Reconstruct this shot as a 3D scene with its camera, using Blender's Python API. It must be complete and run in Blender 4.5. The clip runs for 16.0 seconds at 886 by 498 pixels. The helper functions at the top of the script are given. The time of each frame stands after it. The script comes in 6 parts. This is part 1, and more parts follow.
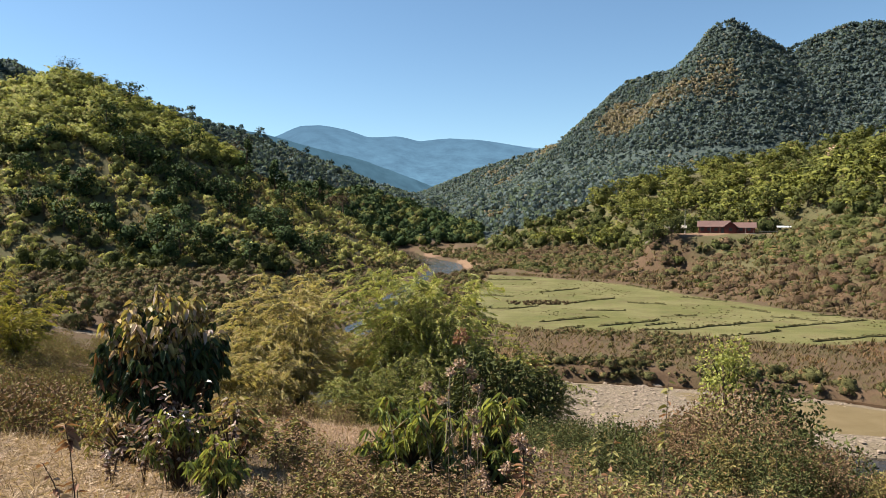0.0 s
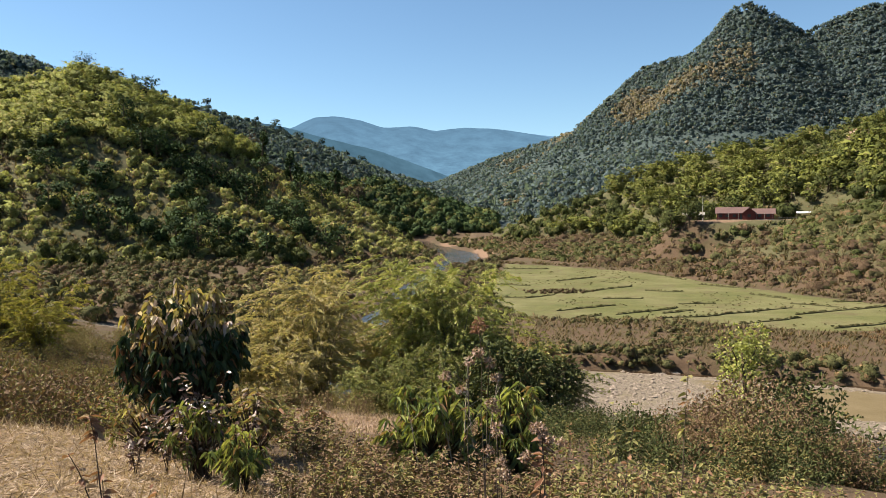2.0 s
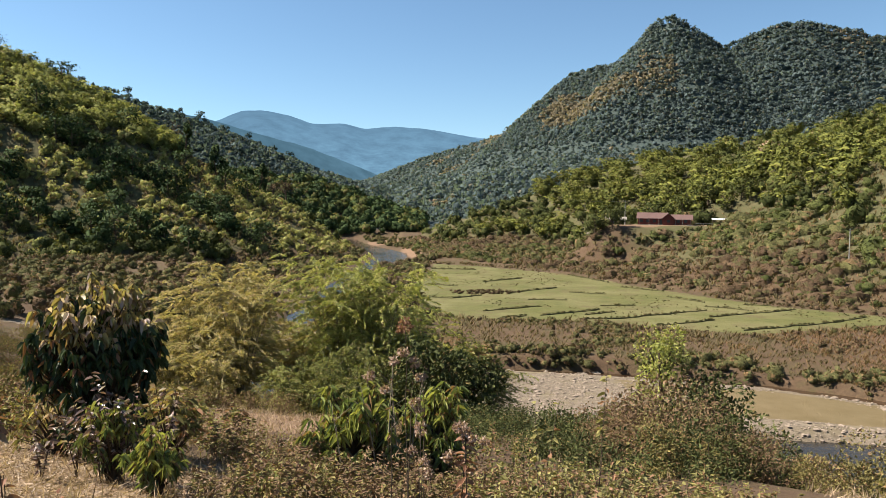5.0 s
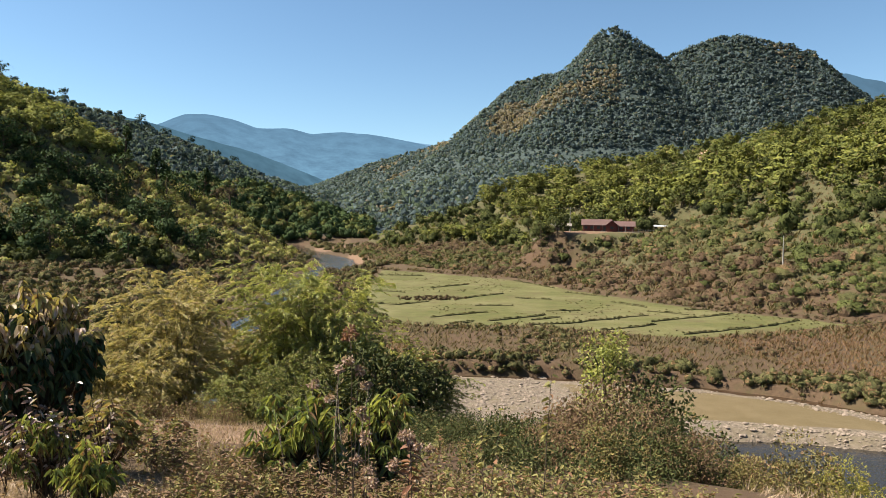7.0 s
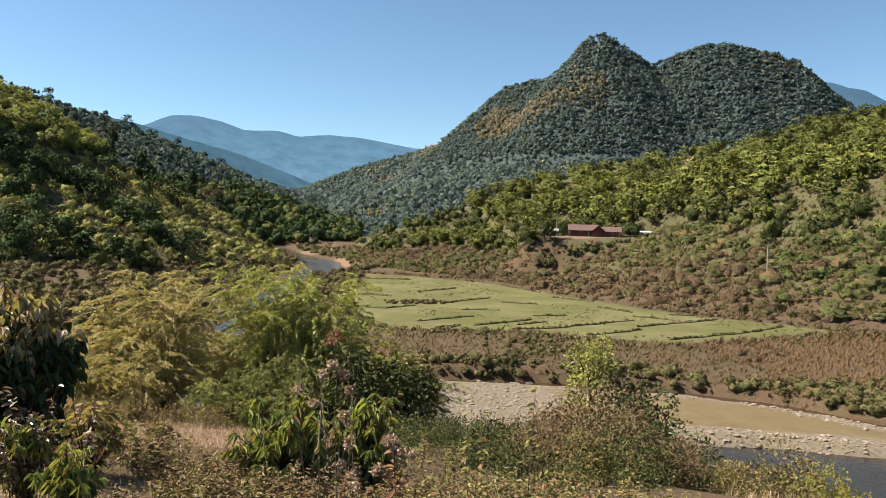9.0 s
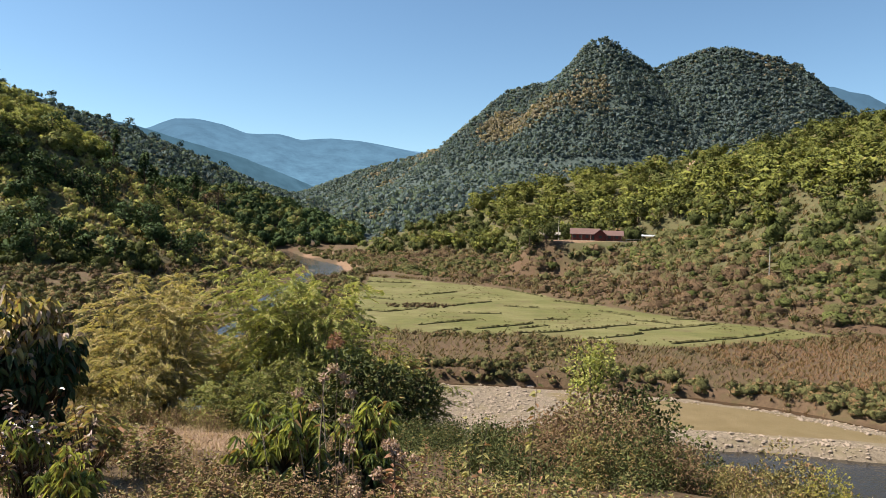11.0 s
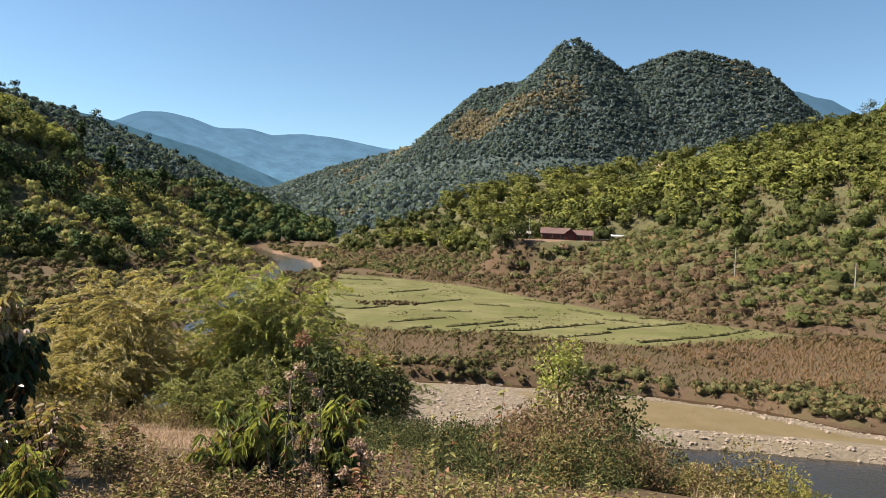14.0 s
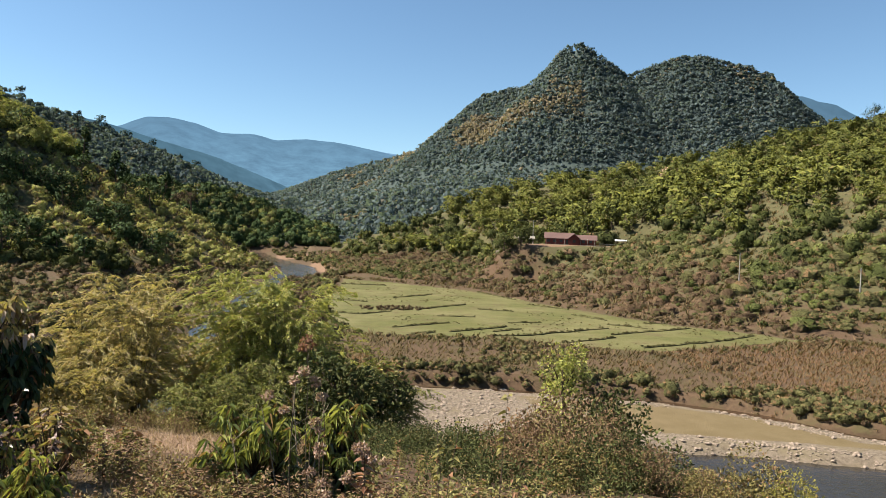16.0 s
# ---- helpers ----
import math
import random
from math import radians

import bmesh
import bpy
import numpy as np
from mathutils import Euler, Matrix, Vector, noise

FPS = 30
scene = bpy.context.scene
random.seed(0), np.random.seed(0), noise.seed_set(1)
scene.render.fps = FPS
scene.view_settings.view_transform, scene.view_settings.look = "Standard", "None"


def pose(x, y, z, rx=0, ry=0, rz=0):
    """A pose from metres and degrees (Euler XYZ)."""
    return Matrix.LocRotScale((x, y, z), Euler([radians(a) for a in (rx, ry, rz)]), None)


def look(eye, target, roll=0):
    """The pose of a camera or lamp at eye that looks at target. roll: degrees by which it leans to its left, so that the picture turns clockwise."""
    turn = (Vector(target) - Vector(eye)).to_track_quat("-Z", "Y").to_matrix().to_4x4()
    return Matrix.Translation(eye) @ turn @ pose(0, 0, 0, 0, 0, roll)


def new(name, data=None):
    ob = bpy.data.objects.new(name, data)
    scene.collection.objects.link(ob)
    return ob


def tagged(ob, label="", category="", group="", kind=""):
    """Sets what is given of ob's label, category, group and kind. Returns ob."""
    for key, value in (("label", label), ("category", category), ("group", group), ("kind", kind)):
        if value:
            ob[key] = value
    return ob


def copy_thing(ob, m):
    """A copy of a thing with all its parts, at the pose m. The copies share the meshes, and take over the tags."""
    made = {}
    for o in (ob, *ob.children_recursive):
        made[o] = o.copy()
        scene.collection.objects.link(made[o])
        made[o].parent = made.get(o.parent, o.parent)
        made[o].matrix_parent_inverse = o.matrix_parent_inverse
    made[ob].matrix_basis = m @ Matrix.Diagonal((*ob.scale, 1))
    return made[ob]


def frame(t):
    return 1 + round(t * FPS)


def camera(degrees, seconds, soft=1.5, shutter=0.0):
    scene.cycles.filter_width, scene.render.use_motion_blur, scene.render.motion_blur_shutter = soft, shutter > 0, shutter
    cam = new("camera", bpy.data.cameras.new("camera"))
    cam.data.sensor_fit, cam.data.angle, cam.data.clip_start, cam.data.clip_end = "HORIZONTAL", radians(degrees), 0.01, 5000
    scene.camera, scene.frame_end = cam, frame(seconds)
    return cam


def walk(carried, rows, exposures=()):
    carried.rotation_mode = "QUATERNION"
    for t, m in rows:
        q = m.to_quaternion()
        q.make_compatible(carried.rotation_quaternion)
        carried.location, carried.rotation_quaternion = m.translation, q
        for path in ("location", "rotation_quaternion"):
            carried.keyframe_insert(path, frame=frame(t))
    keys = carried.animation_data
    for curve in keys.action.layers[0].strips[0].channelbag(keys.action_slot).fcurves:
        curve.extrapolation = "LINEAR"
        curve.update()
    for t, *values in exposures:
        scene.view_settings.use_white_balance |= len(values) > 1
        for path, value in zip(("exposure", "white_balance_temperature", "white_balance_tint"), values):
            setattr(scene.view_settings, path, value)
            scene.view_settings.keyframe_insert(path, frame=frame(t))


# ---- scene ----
cam = camera(62.7, 16.0, soft=0.85)
PATH = [  # seconds, x, y, z, yaw, pitch, roll
    (0.0, 0.000, 0.0, 20.000, 0.00, -1.90, 0.00),
    (0.5, -0.003, 0.0, 20.000, 0.51, -1.87, 0.15),
    (1.0, -0.007, 0.0, 20.000, 1.63, -1.99, 0.32),
    (1.5, -0.010, 0.0, 20.000, 2.31, -2.43, 0.79),
    (2.0, -0.010, 0.0, 20.000, 1.24, -2.70, 0.67),
    (2.5, -0.010, 0.0, 20.000, -0.36, -2.78, 0.33),
    (3.0, -0.010, 0.0, 19.998, -1.00, -3.03, 0.30),
    (3.5, -0.010, 0.0, 19.998, -2.29, -2.92, -0.11),
    (4.0, -0.007, 0.0, 20.000, -2.86, -2.83, -0.43),
    (6.5, 0.013, 0.0, 20.009, -7.60, -2.42, -0.74),
    (7.0, 0.020, 0.0, 20.013, -8.49, -2.20, -0.83),
    (7.5, 0.028, 0.0, 20.015, -9.04, -2.17, -0.99),
    (8.0, 0.028, 0.0, 20.018, -9.15, -1.97, -1.07),
    (8.5, 0.025, 0.0, 20.018, -9.16, -1.87, -1.17),
    (9.0, 0.033, 0.0, 20.020, -9.49, -1.87, -1.33),
    (11.5, 0.043, 0.0, 20.024, -9.33, -1.57, -1.46),
    (12.0, 0.043, 0.0, 20.026, -9.30, -1.82, -1.45),
    (12.5, 0.048, 0.0, 20.033, -9.91, -1.60, -1.00),
    (13.0, 0.052, 0.0, 20.037, -11.77, -1.73, -1.18),
    (13.5, 0.065, 0.0, 20.040, -11.89, -1.92, -1.83),
    (14.0, 0.062, 0.0, 20.035, -11.61, -1.70, -2.12),
    (14.5, 0.062, 0.0, 20.035, -11.43, -1.73, -2.09),
    (15.0, 0.060, 0.0, 20.033, -11.12, -1.53, -2.13),
    (15.5, 0.062, 0.0, 20.031, -11.11, -1.31, -2.06),
    (16.0, 0.060, 0.0, 20.029, -11.32, -1.32, -2.09),
]
walk(cam, [(t, pose(x, y, z, 90 + pitch, roll, yaw)) for t, x, y, z, yaw, pitch, roll in PATH],
     exposures=[(0.0, 1.65), (16.0, 1.65)])

# ---- light ----
SUN_AZ, SUN_EL = -77.0, 47.0        # degrees from straight ahead (left is minus), degrees up
world = bpy.data.worlds.new("sky")
scene.world = world
world.use_nodes = True
wn = world.node_tree
sky = wn.nodes.new("ShaderNodeTexSky")
sky.sky_type = "NISHITA"
sky.sun_disc = False
sky.sun_elevation = radians(SUN_EL)
sky.sun_rotation = radians(SUN_AZ)
sky.altitude = 1200
sky.air_density, sky.dust_density, sky.ozone_density = 1.0, 0.0, 3.2
tone = wn.nodes.new("ShaderNodeMix")
tone.data_type, tone.blend_type = "RGBA", "MULTIPLY"
tone.inputs[0].default_value, tone.inputs[7].default_value = 1.0, (0.93, 1.0, 0.95, 1)
wn.links.new(sky.outputs[0], tone.inputs[6])
wn.links.new(tone.outputs[2], wn.nodes["Background"].inputs[0])
wn.nodes["Background"].inputs[1].default_value = 0.0525
sun = new("sun", bpy.data.lights.new("sun", "SUN"))
sun.data.energy, sun.data.angle, sun.data.color = 5.0, radians(0.5), (1.0, 0.91, 0.79)
sv = Vector((math.sin(radians(SUN_AZ)) * math.cos(radians(SUN_EL)), math.cos(radians(SUN_AZ)) * math.cos(radians(SUN_EL)), math.sin(radians(SUN_EL))))
sun.matrix_world = look(sv * 100, (0, 0, 0))

# ---- materials ----
RNG = np.random.default_rng(7)


def material(name, rough=0.8, spec=0.2):
    m = bpy.data.materials.new(name)
    m.use_nodes = True
    n = m.node_tree
    b = n.nodes["Principled BSDF"]
    b.inputs["Roughness"].default_value = rough
    b.inputs["Specular IOR Level"].default_value = spec
    return m, n, b


def mix_node(n, fac, a, b, mode="MIX"):
    k = n.nodes.new("ShaderNodeMix")
    k.data_type, k.blend_type = "RGBA", mode
    for socket, v in ((k.inputs[0], fac), (k.inputs[6], a), (k.inputs[7], b)):
        if isinstance(v, bpy.types.NodeSocket):
            n.links.new(v, socket)
        elif isinstance(v, (int, float)):
            socket.default_value = v
        else:
            socket.default_value = (*v, 1)
    return k.outputs[2]


def noise_node(n, scale, detail=4.0, rough=0.6, coords="Object"):
    c = n.nodes.new("ShaderNodeTexCoord")
    k = n.nodes.new("ShaderNodeTexNoise")
    k.inputs["Scale"].default_value, k.inputs["Detail"].default_value = scale, detail
    k.inputs["Roughness"].default_value = rough
    n.links.new(c.outputs[coords], k.inputs["Vector"])
    return k.outputs["Fac"]


def ramp(n, value, lo, hi):
    k = n.nodes.new("ShaderNodeMapRange")
    k.inputs["From Min"].default_value, k.inputs["From Max"].default_value = lo, hi
    n.links.new(value, k.inputs["Value"])
    return k.outputs["Result"]


def bump_node(n, b, height, strength, distance):
    k = n.nodes.new("ShaderNodeBump")
    k.inputs["Strength"].default_value, k.inputs["Distance"].default_value = strength, distance
    n.links.new(height, k.inputs["Height"])
    n.links.new(k.outputs["Normal"], b.inputs["Normal"])


def attribute(n, name):
    k = n.nodes.new("ShaderNodeAttribute")
    k.attribute_name = name
    return k.outputs["Fac"]


def leaf_material(name, young, old, odd, odd_share=0.1, through_share=0.3, rough=0.55, spec=0.25, gaps=None, bumpy=None):
    """Foliage: each leaf lies between two greens, some are of an odd colour, whole plants vary by their tint."""
    m, n, b = material(name, rough, spec)
    g = n.nodes.new("ShaderNodeNewGeometry")
    island = g.outputs["Random Per Island"]
    plant = attribute(n, "tint")
    c = mix_node(n, plant, old, young)
    own = mix_node(n, island, [v * 0.6 for v in old], [min(1, v * 1.3) for v in young])
    c = mix_node(n, 0.45, c, own)
    k = n.nodes.new("ShaderNodeMath")
    k.operation = "MULTIPLY"
    k.inputs[1].default_value = 7.31
    n.links.new(island, k.inputs[0])
    fr = n.nodes.new("ShaderNodeMath")
    fr.operation = "FRACT"
    n.links.new(k.outputs[0], fr.inputs[0])
    lt = n.nodes.new("ShaderNodeMath")
    lt.operation = "LESS_THAN"
    lt.inputs[1].default_value = odd_share
    n.links.new(fr.outputs[0], lt.inputs[0])
    c = mix_node(n, lt.outputs[0], c, odd)
    n.links.new(c, b.inputs["Base Color"])
    t = n.nodes.new("ShaderNodeBsdfTranslucent")
    n.links.new(mix_node(n, 1.0, c, (1.0, 1.0, 0.55), "MULTIPLY"), t.inputs["Color"])
    s = n.nodes.new("ShaderNodeMixShader")
    s.inputs[0].default_value = through_share
    n.links.new(b.outputs[0], s.inputs[1])
    n.links.new(t.outputs[0], s.inputs[2])
    last = s.outputs[0]
    if bumpy:      # a whole crown far off: its leaves are relief and colour
        f = noise_node(n, bumpy[0], 4, 0.7)
        bump_node(n, b, f, 1.0, bumpy[1])
        n.links.new(mix_node(n, 1.0, c, mix_node(n, ramp(n, f, 0.36, 0.62), (0.62, 0.64, 0.68), (1.25, 1.25, 1.2)), "MULTIPLY"), b.inputs["Base Color"])
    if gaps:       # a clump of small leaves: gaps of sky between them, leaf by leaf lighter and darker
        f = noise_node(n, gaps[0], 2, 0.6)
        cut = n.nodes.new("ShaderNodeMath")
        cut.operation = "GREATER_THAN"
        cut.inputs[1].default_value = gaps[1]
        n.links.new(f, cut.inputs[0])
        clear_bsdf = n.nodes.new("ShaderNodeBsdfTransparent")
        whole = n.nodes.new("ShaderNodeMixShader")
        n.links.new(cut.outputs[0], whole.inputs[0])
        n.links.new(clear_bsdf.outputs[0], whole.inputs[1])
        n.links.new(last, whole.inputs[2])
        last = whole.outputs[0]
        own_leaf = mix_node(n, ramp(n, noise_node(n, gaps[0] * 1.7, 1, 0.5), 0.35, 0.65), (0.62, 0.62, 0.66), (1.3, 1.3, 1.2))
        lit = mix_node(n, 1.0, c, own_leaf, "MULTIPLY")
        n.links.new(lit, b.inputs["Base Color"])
    n.links.new(last, n.nodes["Material Output"].inputs["Surface"])
    return m


def plain_material(name, a, b_col, scale, rough=0.8, spec=0.2, bump=0.3, dist=0.02, metal=0.0):
    m, n, b = material(name, rough, spec)
    f = noise_node(n, scale)
    big = noise_node(n, scale * 0.13, 3)
    c = mix_node(n, ramp(n, f, 0.3, 0.7), a, b_col)
    c = mix_node(n, ramp(n, big, 0.3, 0.75), c, [v * 0.7 for v in a])
    n.links.new(c, b.inputs["Base Color"])
    b.inputs["Metallic"].default_value = metal
    bump_node(n, b, f, bump, dist)
    return m


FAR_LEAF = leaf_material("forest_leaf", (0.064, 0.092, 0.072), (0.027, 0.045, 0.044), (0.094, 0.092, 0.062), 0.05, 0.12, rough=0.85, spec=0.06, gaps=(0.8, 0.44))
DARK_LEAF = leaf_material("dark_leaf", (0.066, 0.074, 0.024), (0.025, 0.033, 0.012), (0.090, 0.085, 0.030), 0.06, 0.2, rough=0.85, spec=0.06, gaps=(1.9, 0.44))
# Bamboo leaf made paler to offset weak sun on the left slope.
LEFT_BAMBOO = leaf_material("brightened_bamboo_leaf", (0.330, 0.340, 0.120), (0.155, 0.175, 0.066), (0.330, 0.280, 0.130), 0.10, 0.42, rough=0.85, spec=0.06, gaps=(2.2, 0.46))
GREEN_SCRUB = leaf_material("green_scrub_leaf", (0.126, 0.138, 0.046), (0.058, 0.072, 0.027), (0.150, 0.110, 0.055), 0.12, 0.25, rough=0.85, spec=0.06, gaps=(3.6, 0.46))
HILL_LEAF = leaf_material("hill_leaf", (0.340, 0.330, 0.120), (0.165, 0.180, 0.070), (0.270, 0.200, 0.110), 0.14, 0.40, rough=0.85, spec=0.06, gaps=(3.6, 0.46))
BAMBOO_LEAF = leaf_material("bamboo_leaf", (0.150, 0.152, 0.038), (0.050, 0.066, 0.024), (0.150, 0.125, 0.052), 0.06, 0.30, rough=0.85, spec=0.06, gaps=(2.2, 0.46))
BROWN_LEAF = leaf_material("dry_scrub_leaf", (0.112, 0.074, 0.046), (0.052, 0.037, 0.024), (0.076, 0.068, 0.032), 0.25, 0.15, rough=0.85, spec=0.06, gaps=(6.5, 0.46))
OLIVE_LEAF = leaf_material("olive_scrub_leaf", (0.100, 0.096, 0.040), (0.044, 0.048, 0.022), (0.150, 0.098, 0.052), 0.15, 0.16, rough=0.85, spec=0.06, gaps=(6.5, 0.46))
BROWN_GRASS = leaf_material("dry_flat_grass", (0.205, 0.125, 0.078), (0.120, 0.078, 0.050), (0.150, 0.125, 0.058), 0.18, 0.3, 0.85, 0.06)
NEAR_BAMBOO = leaf_material("near_bamboo_leaf", (0.470, 0.400, 0.170), (0.190, 0.165, 0.062), (0.420, 0.320, 0.190), 0.18, 0.45)
# Dark green leaf, darkened further to carry the bush's inner shade.
BIG_LEAF = leaf_material("broad_leaf", (0.044, 0.066, 0.022), (0.014, 0.026, 0.010), (0.183, 0.091, 0.045), 0.14, 0.2, 0.55, 0.25)
GREEN_BAMBOO = leaf_material("green_bamboo_leaf", (0.400, 0.400, 0.112), (0.120, 0.145, 0.042), (0.360, 0.290, 0.135), 0.12, 0.42)
TREE_DARK = leaf_material("shady_tree_leaf", (0.046, 0.070, 0.026), (0.016, 0.030, 0.014), (0.060, 0.075, 0.024), 0.06, 0.12, rough=0.85, spec=0.06, gaps=(1.9, 0.42))
# Leaf colour shifted pale and blue: stands in for haze before the mountain.
HAZE_WOODS = leaf_material("haze_woods_crown", (0.104, 0.134, 0.134), (0.062, 0.090, 0.100), (0.130, 0.124, 0.100), 0.06, 0.40, rough=0.85, spec=0.06, bumpy=(0.9, 0.5))
DRY_WOODS = leaf_material("dry_woods_crown", (0.240, 0.190, 0.128), (0.150, 0.136, 0.104), (0.120, 0.120, 0.090), 0.15, 0.35, rough=0.85, spec=0.06, bumpy=(0.9, 0.5))
NEAR_BROWN = leaf_material("near_brown_leaf", (0.205, 0.132, 0.076), (0.066, 0.041, 0.026), (0.130, 0.110, 0.044), 0.25, 0.14, 0.75, 0.1)
NEAR_OLIVE = leaf_material("near_olive_leaf", (0.240, 0.200, 0.072), (0.066, 0.060, 0.024), (0.196, 0.120, 0.062), 0.15, 0.16, 0.75, 0.1)
NEAR_DARK = leaf_material("near_dark_leaf", (0.082, 0.092, 0.030), (0.018, 0.025, 0.010), (0.125, 0.095, 0.037), 0.1, 0.12, 0.75, 0.1)
NEAR_YELLOW = leaf_material("near_yellow_leaf", (0.317, 0.280, 0.061), (0.170, 0.170, 0.043), (0.292, 0.219, 0.091), 0.1, 0.4, 0.75, 0.1)
WEED_LEAF = leaf_material("weed_leaf", (0.255, 0.225, 0.080), (0.088, 0.088, 0.034), (0.218, 0.119, 0.067), 0.22, 0.3, 0.6, 0.2)
OLIVE_GRASS = leaf_material("olive_grass", (0.114, 0.094, 0.050), (0.062, 0.056, 0.030), (0.160, 0.112, 0.064), 0.2, 0.25, 0.85, 0.06)
STRAW = leaf_material("dry_straw", (0.400, 0.300, 0.200), (0.230, 0.160, 0.104), (0.134, 0.088, 0.055), 0.18, 0.25)
PINK = leaf_material("dry_flower_head", (0.330, 0.225, 0.170), (0.190, 0.115, 0.082), (0.480, 0.380, 0.300), 0.2, 0.3)
BARK = plain_material("bark", (0.094, 0.069, 0.047), (0.053, 0.039, 0.028), 6.0, 0.9, 0.1, 0.5)
CULM = plain_material("bamboo_culm", (0.150, 0.131, 0.059), (0.094, 0.087, 0.037), 5.0, 0.55, 0.3, 0.1)


# ---- arithmetic of the land ----
def hash2(ix, iy, seed):
    v = np.sin(ix * 127.1 + iy * 311.7 + seed * 74.7) * 43758.5453
    return v - np.floor(v)


def value_noise(x, y, seed=0):
    ix, iy = np.floor(x), np.floor(y)
    fx, fy = x - ix, y - iy
    fx, fy = fx * fx * (3 - 2 * fx), fy * fy * (3 - 2 * fy)
    a, b = hash2(ix, iy, seed), hash2(ix + 1, iy, seed)
    c, d = hash2(ix, iy + 1, seed), hash2(ix + 1, iy + 1, seed)
    return (a + (b - a) * fx) * (1 - fy) + (c + (d - c) * fx) * fy


def fbm(x, y, size, octaves=4, seed=0):
    """Noise about 0, roughly from -1 to 1; size: metres of its largest lumps."""
    total, amp = 0, 1.0
    for k in range(octaves):
        total = total + amp * (value_noise(x / size, y / size, seed + k) * 2 - 1)
        amp, size = amp * 0.5, size * 0.5
    return total / 1.6


def to_line(x, y, line):
    """Distance to a polyline, and the z (third number) of its nearest point."""
    best, zed = np.full(np.shape(x), 1e9), np.zeros(np.shape(x))
    for p, q in zip(line[:-1], line[1:]):
        dx, dy = q[0] - p[0], q[1] - p[1]
        s = np.clip(((x - p[0]) * dx + (y - p[1]) * dy) / (dx * dx + dy * dy), 0, 1)
        d = np.hypot(x - p[0] - s * dx, y - p[1] - s * dy)
        if len(p) > 2:
            zed = np.where(d < best, p[2] + (q[2] - p[2]) * s, zed)
        best = np.minimum(best, d)
    return best, zed


def ridge_height(x, y, crest, width, power, steep=0.0, grow=None):
    """A ridge under its crest line. steep: the share of the height that falls off close to the crest; grow: foot width by crest height."""
    top = np.zeros(np.shape(x))
    for p, q in zip(crest[:-1], crest[1:]):
        dx, dy = q[0] - p[0], q[1] - p[1]
        s = np.clip(((x - p[0]) * dx + (y - p[1]) * dy) / (dx * dx + dy * dy), 0, 1)
        d = np.hypot(x - p[0] - s * dx, y - p[1] - s * dy)
        zc = p[2] + (q[2] - p[2]) * s
        u = d / (width if grow is None else np.minimum(width, grow[0] + grow[1] * zc))
        top = np.maximum(top, zc * ((1 - steep) * np.clip(1 - u, 0, 1) ** power + steep * np.clip(1 - 3.4 * u, 0, 1) ** 1.15))
    return top


def sloped_hill(x, y, crest, foot, power):
    """A hill that rises from its foot line to its crest line; it lies to the right of and beyond the foot."""
    t, zc, dc = hill_share(x, y, crest, foot)
    return zc * t ** power * np.clip(1 - (dc - 230) / 150, 0, 1)


def hill_share(x, y, crest, foot):
    """How far up a place lies between the foot (0) and the crest (1), the crest's height there and the distance to it."""
    df, _ = to_line(x, y, foot)
    dc, zc = to_line(x, y, crest)
    fx, fy = [p[0] for p in foot[1:]], [p[1] for p in foot[1:]]
    beyond = np.where(y > 420, x > 8, y > np.interp(x, fx, fy))
    return np.where(beyond & (x > 8), df / (df + dc + 1e-6), 0), zc, dc


# crests of the hills: x, y, z in metres
PEAK = [(-68, 1999, 90), (89, 1748, 145), (192, 1588, 168), (271, 1424, 187), (308, 1345, 226), (329, 1309, 268), (371, 1277, 277),
        (394, 1260, 279), (426, 1239, 304), (455, 1218, 346), (480, 1208, 352), (512, 1195, 326), (558, 1196, 299), (605, 1184, 319),
        (638, 1167, 331), (678, 1144, 331), (723, 1128, 318), (773, 1107, 302), (814, 1102, 264), (868, 1098, 231), (978, 1071, 178)]
LEFT_HILL = [(-257, 307, 82), (-207, 342, 79), (-187, 354, 87), (-178, 358, 87), (-166, 369, 81), (-152, 375, 74), (-133, 377, 62),
             (-104, 381, 48), (-87, 380, 38), (-65, 374, 20)]
# ravines that run down the left hill: x, y, depth
RAVINES = [[(-148, 322, 3), (-135, 315, 8), (-111, 316, 10), (-97, 319, 10), (-86, 313, 9), (-73, 310, 7), (-61, 302, 5), (-50, 296, 2)],
           [(-124, 305, 1), (-111, 295, 5), (-98, 286, 6), (-88, 274, 5), (-80, 268, 2)],
           [(-165, 284, 3), (-142, 281, 6), (-122, 269, 6), (-107, 257, 5), (-92, 244, 2)]]
KNOLL = [(-147, 623, 46), (-110, 631, 48), (-72, 646, 47), (-42, 649, 38), (-12, 650, 22), (8, 640, 10)]
BACK_HILL = [(-498, 626, 184), (-424, 702, 174), (-414, 742, 167), (-382, 781, 161), (-343, 832, 152), (-280, 876, 136), (-217, 925, 121),
             (-167, 966, 98), (-103, 995, 69), (-36, 1049, 44)]
BAMBOO_HILL = [(24, 429, 11), (50, 427, 19), (70, 424, 26), (91, 430, 34), (130, 420, 45), (185, 399, 57), (221, 369, 66), (245, 335, 74),
               (269, 296, 78), (280, 242, 83), (267, 176, 74)]
HILL_FOOT = [(20, 460), (8, 420), (12, 360), (19, 325), (51, 256), (76, 195), (95, 155), (109, 138), (150, 112), (230, 90)]
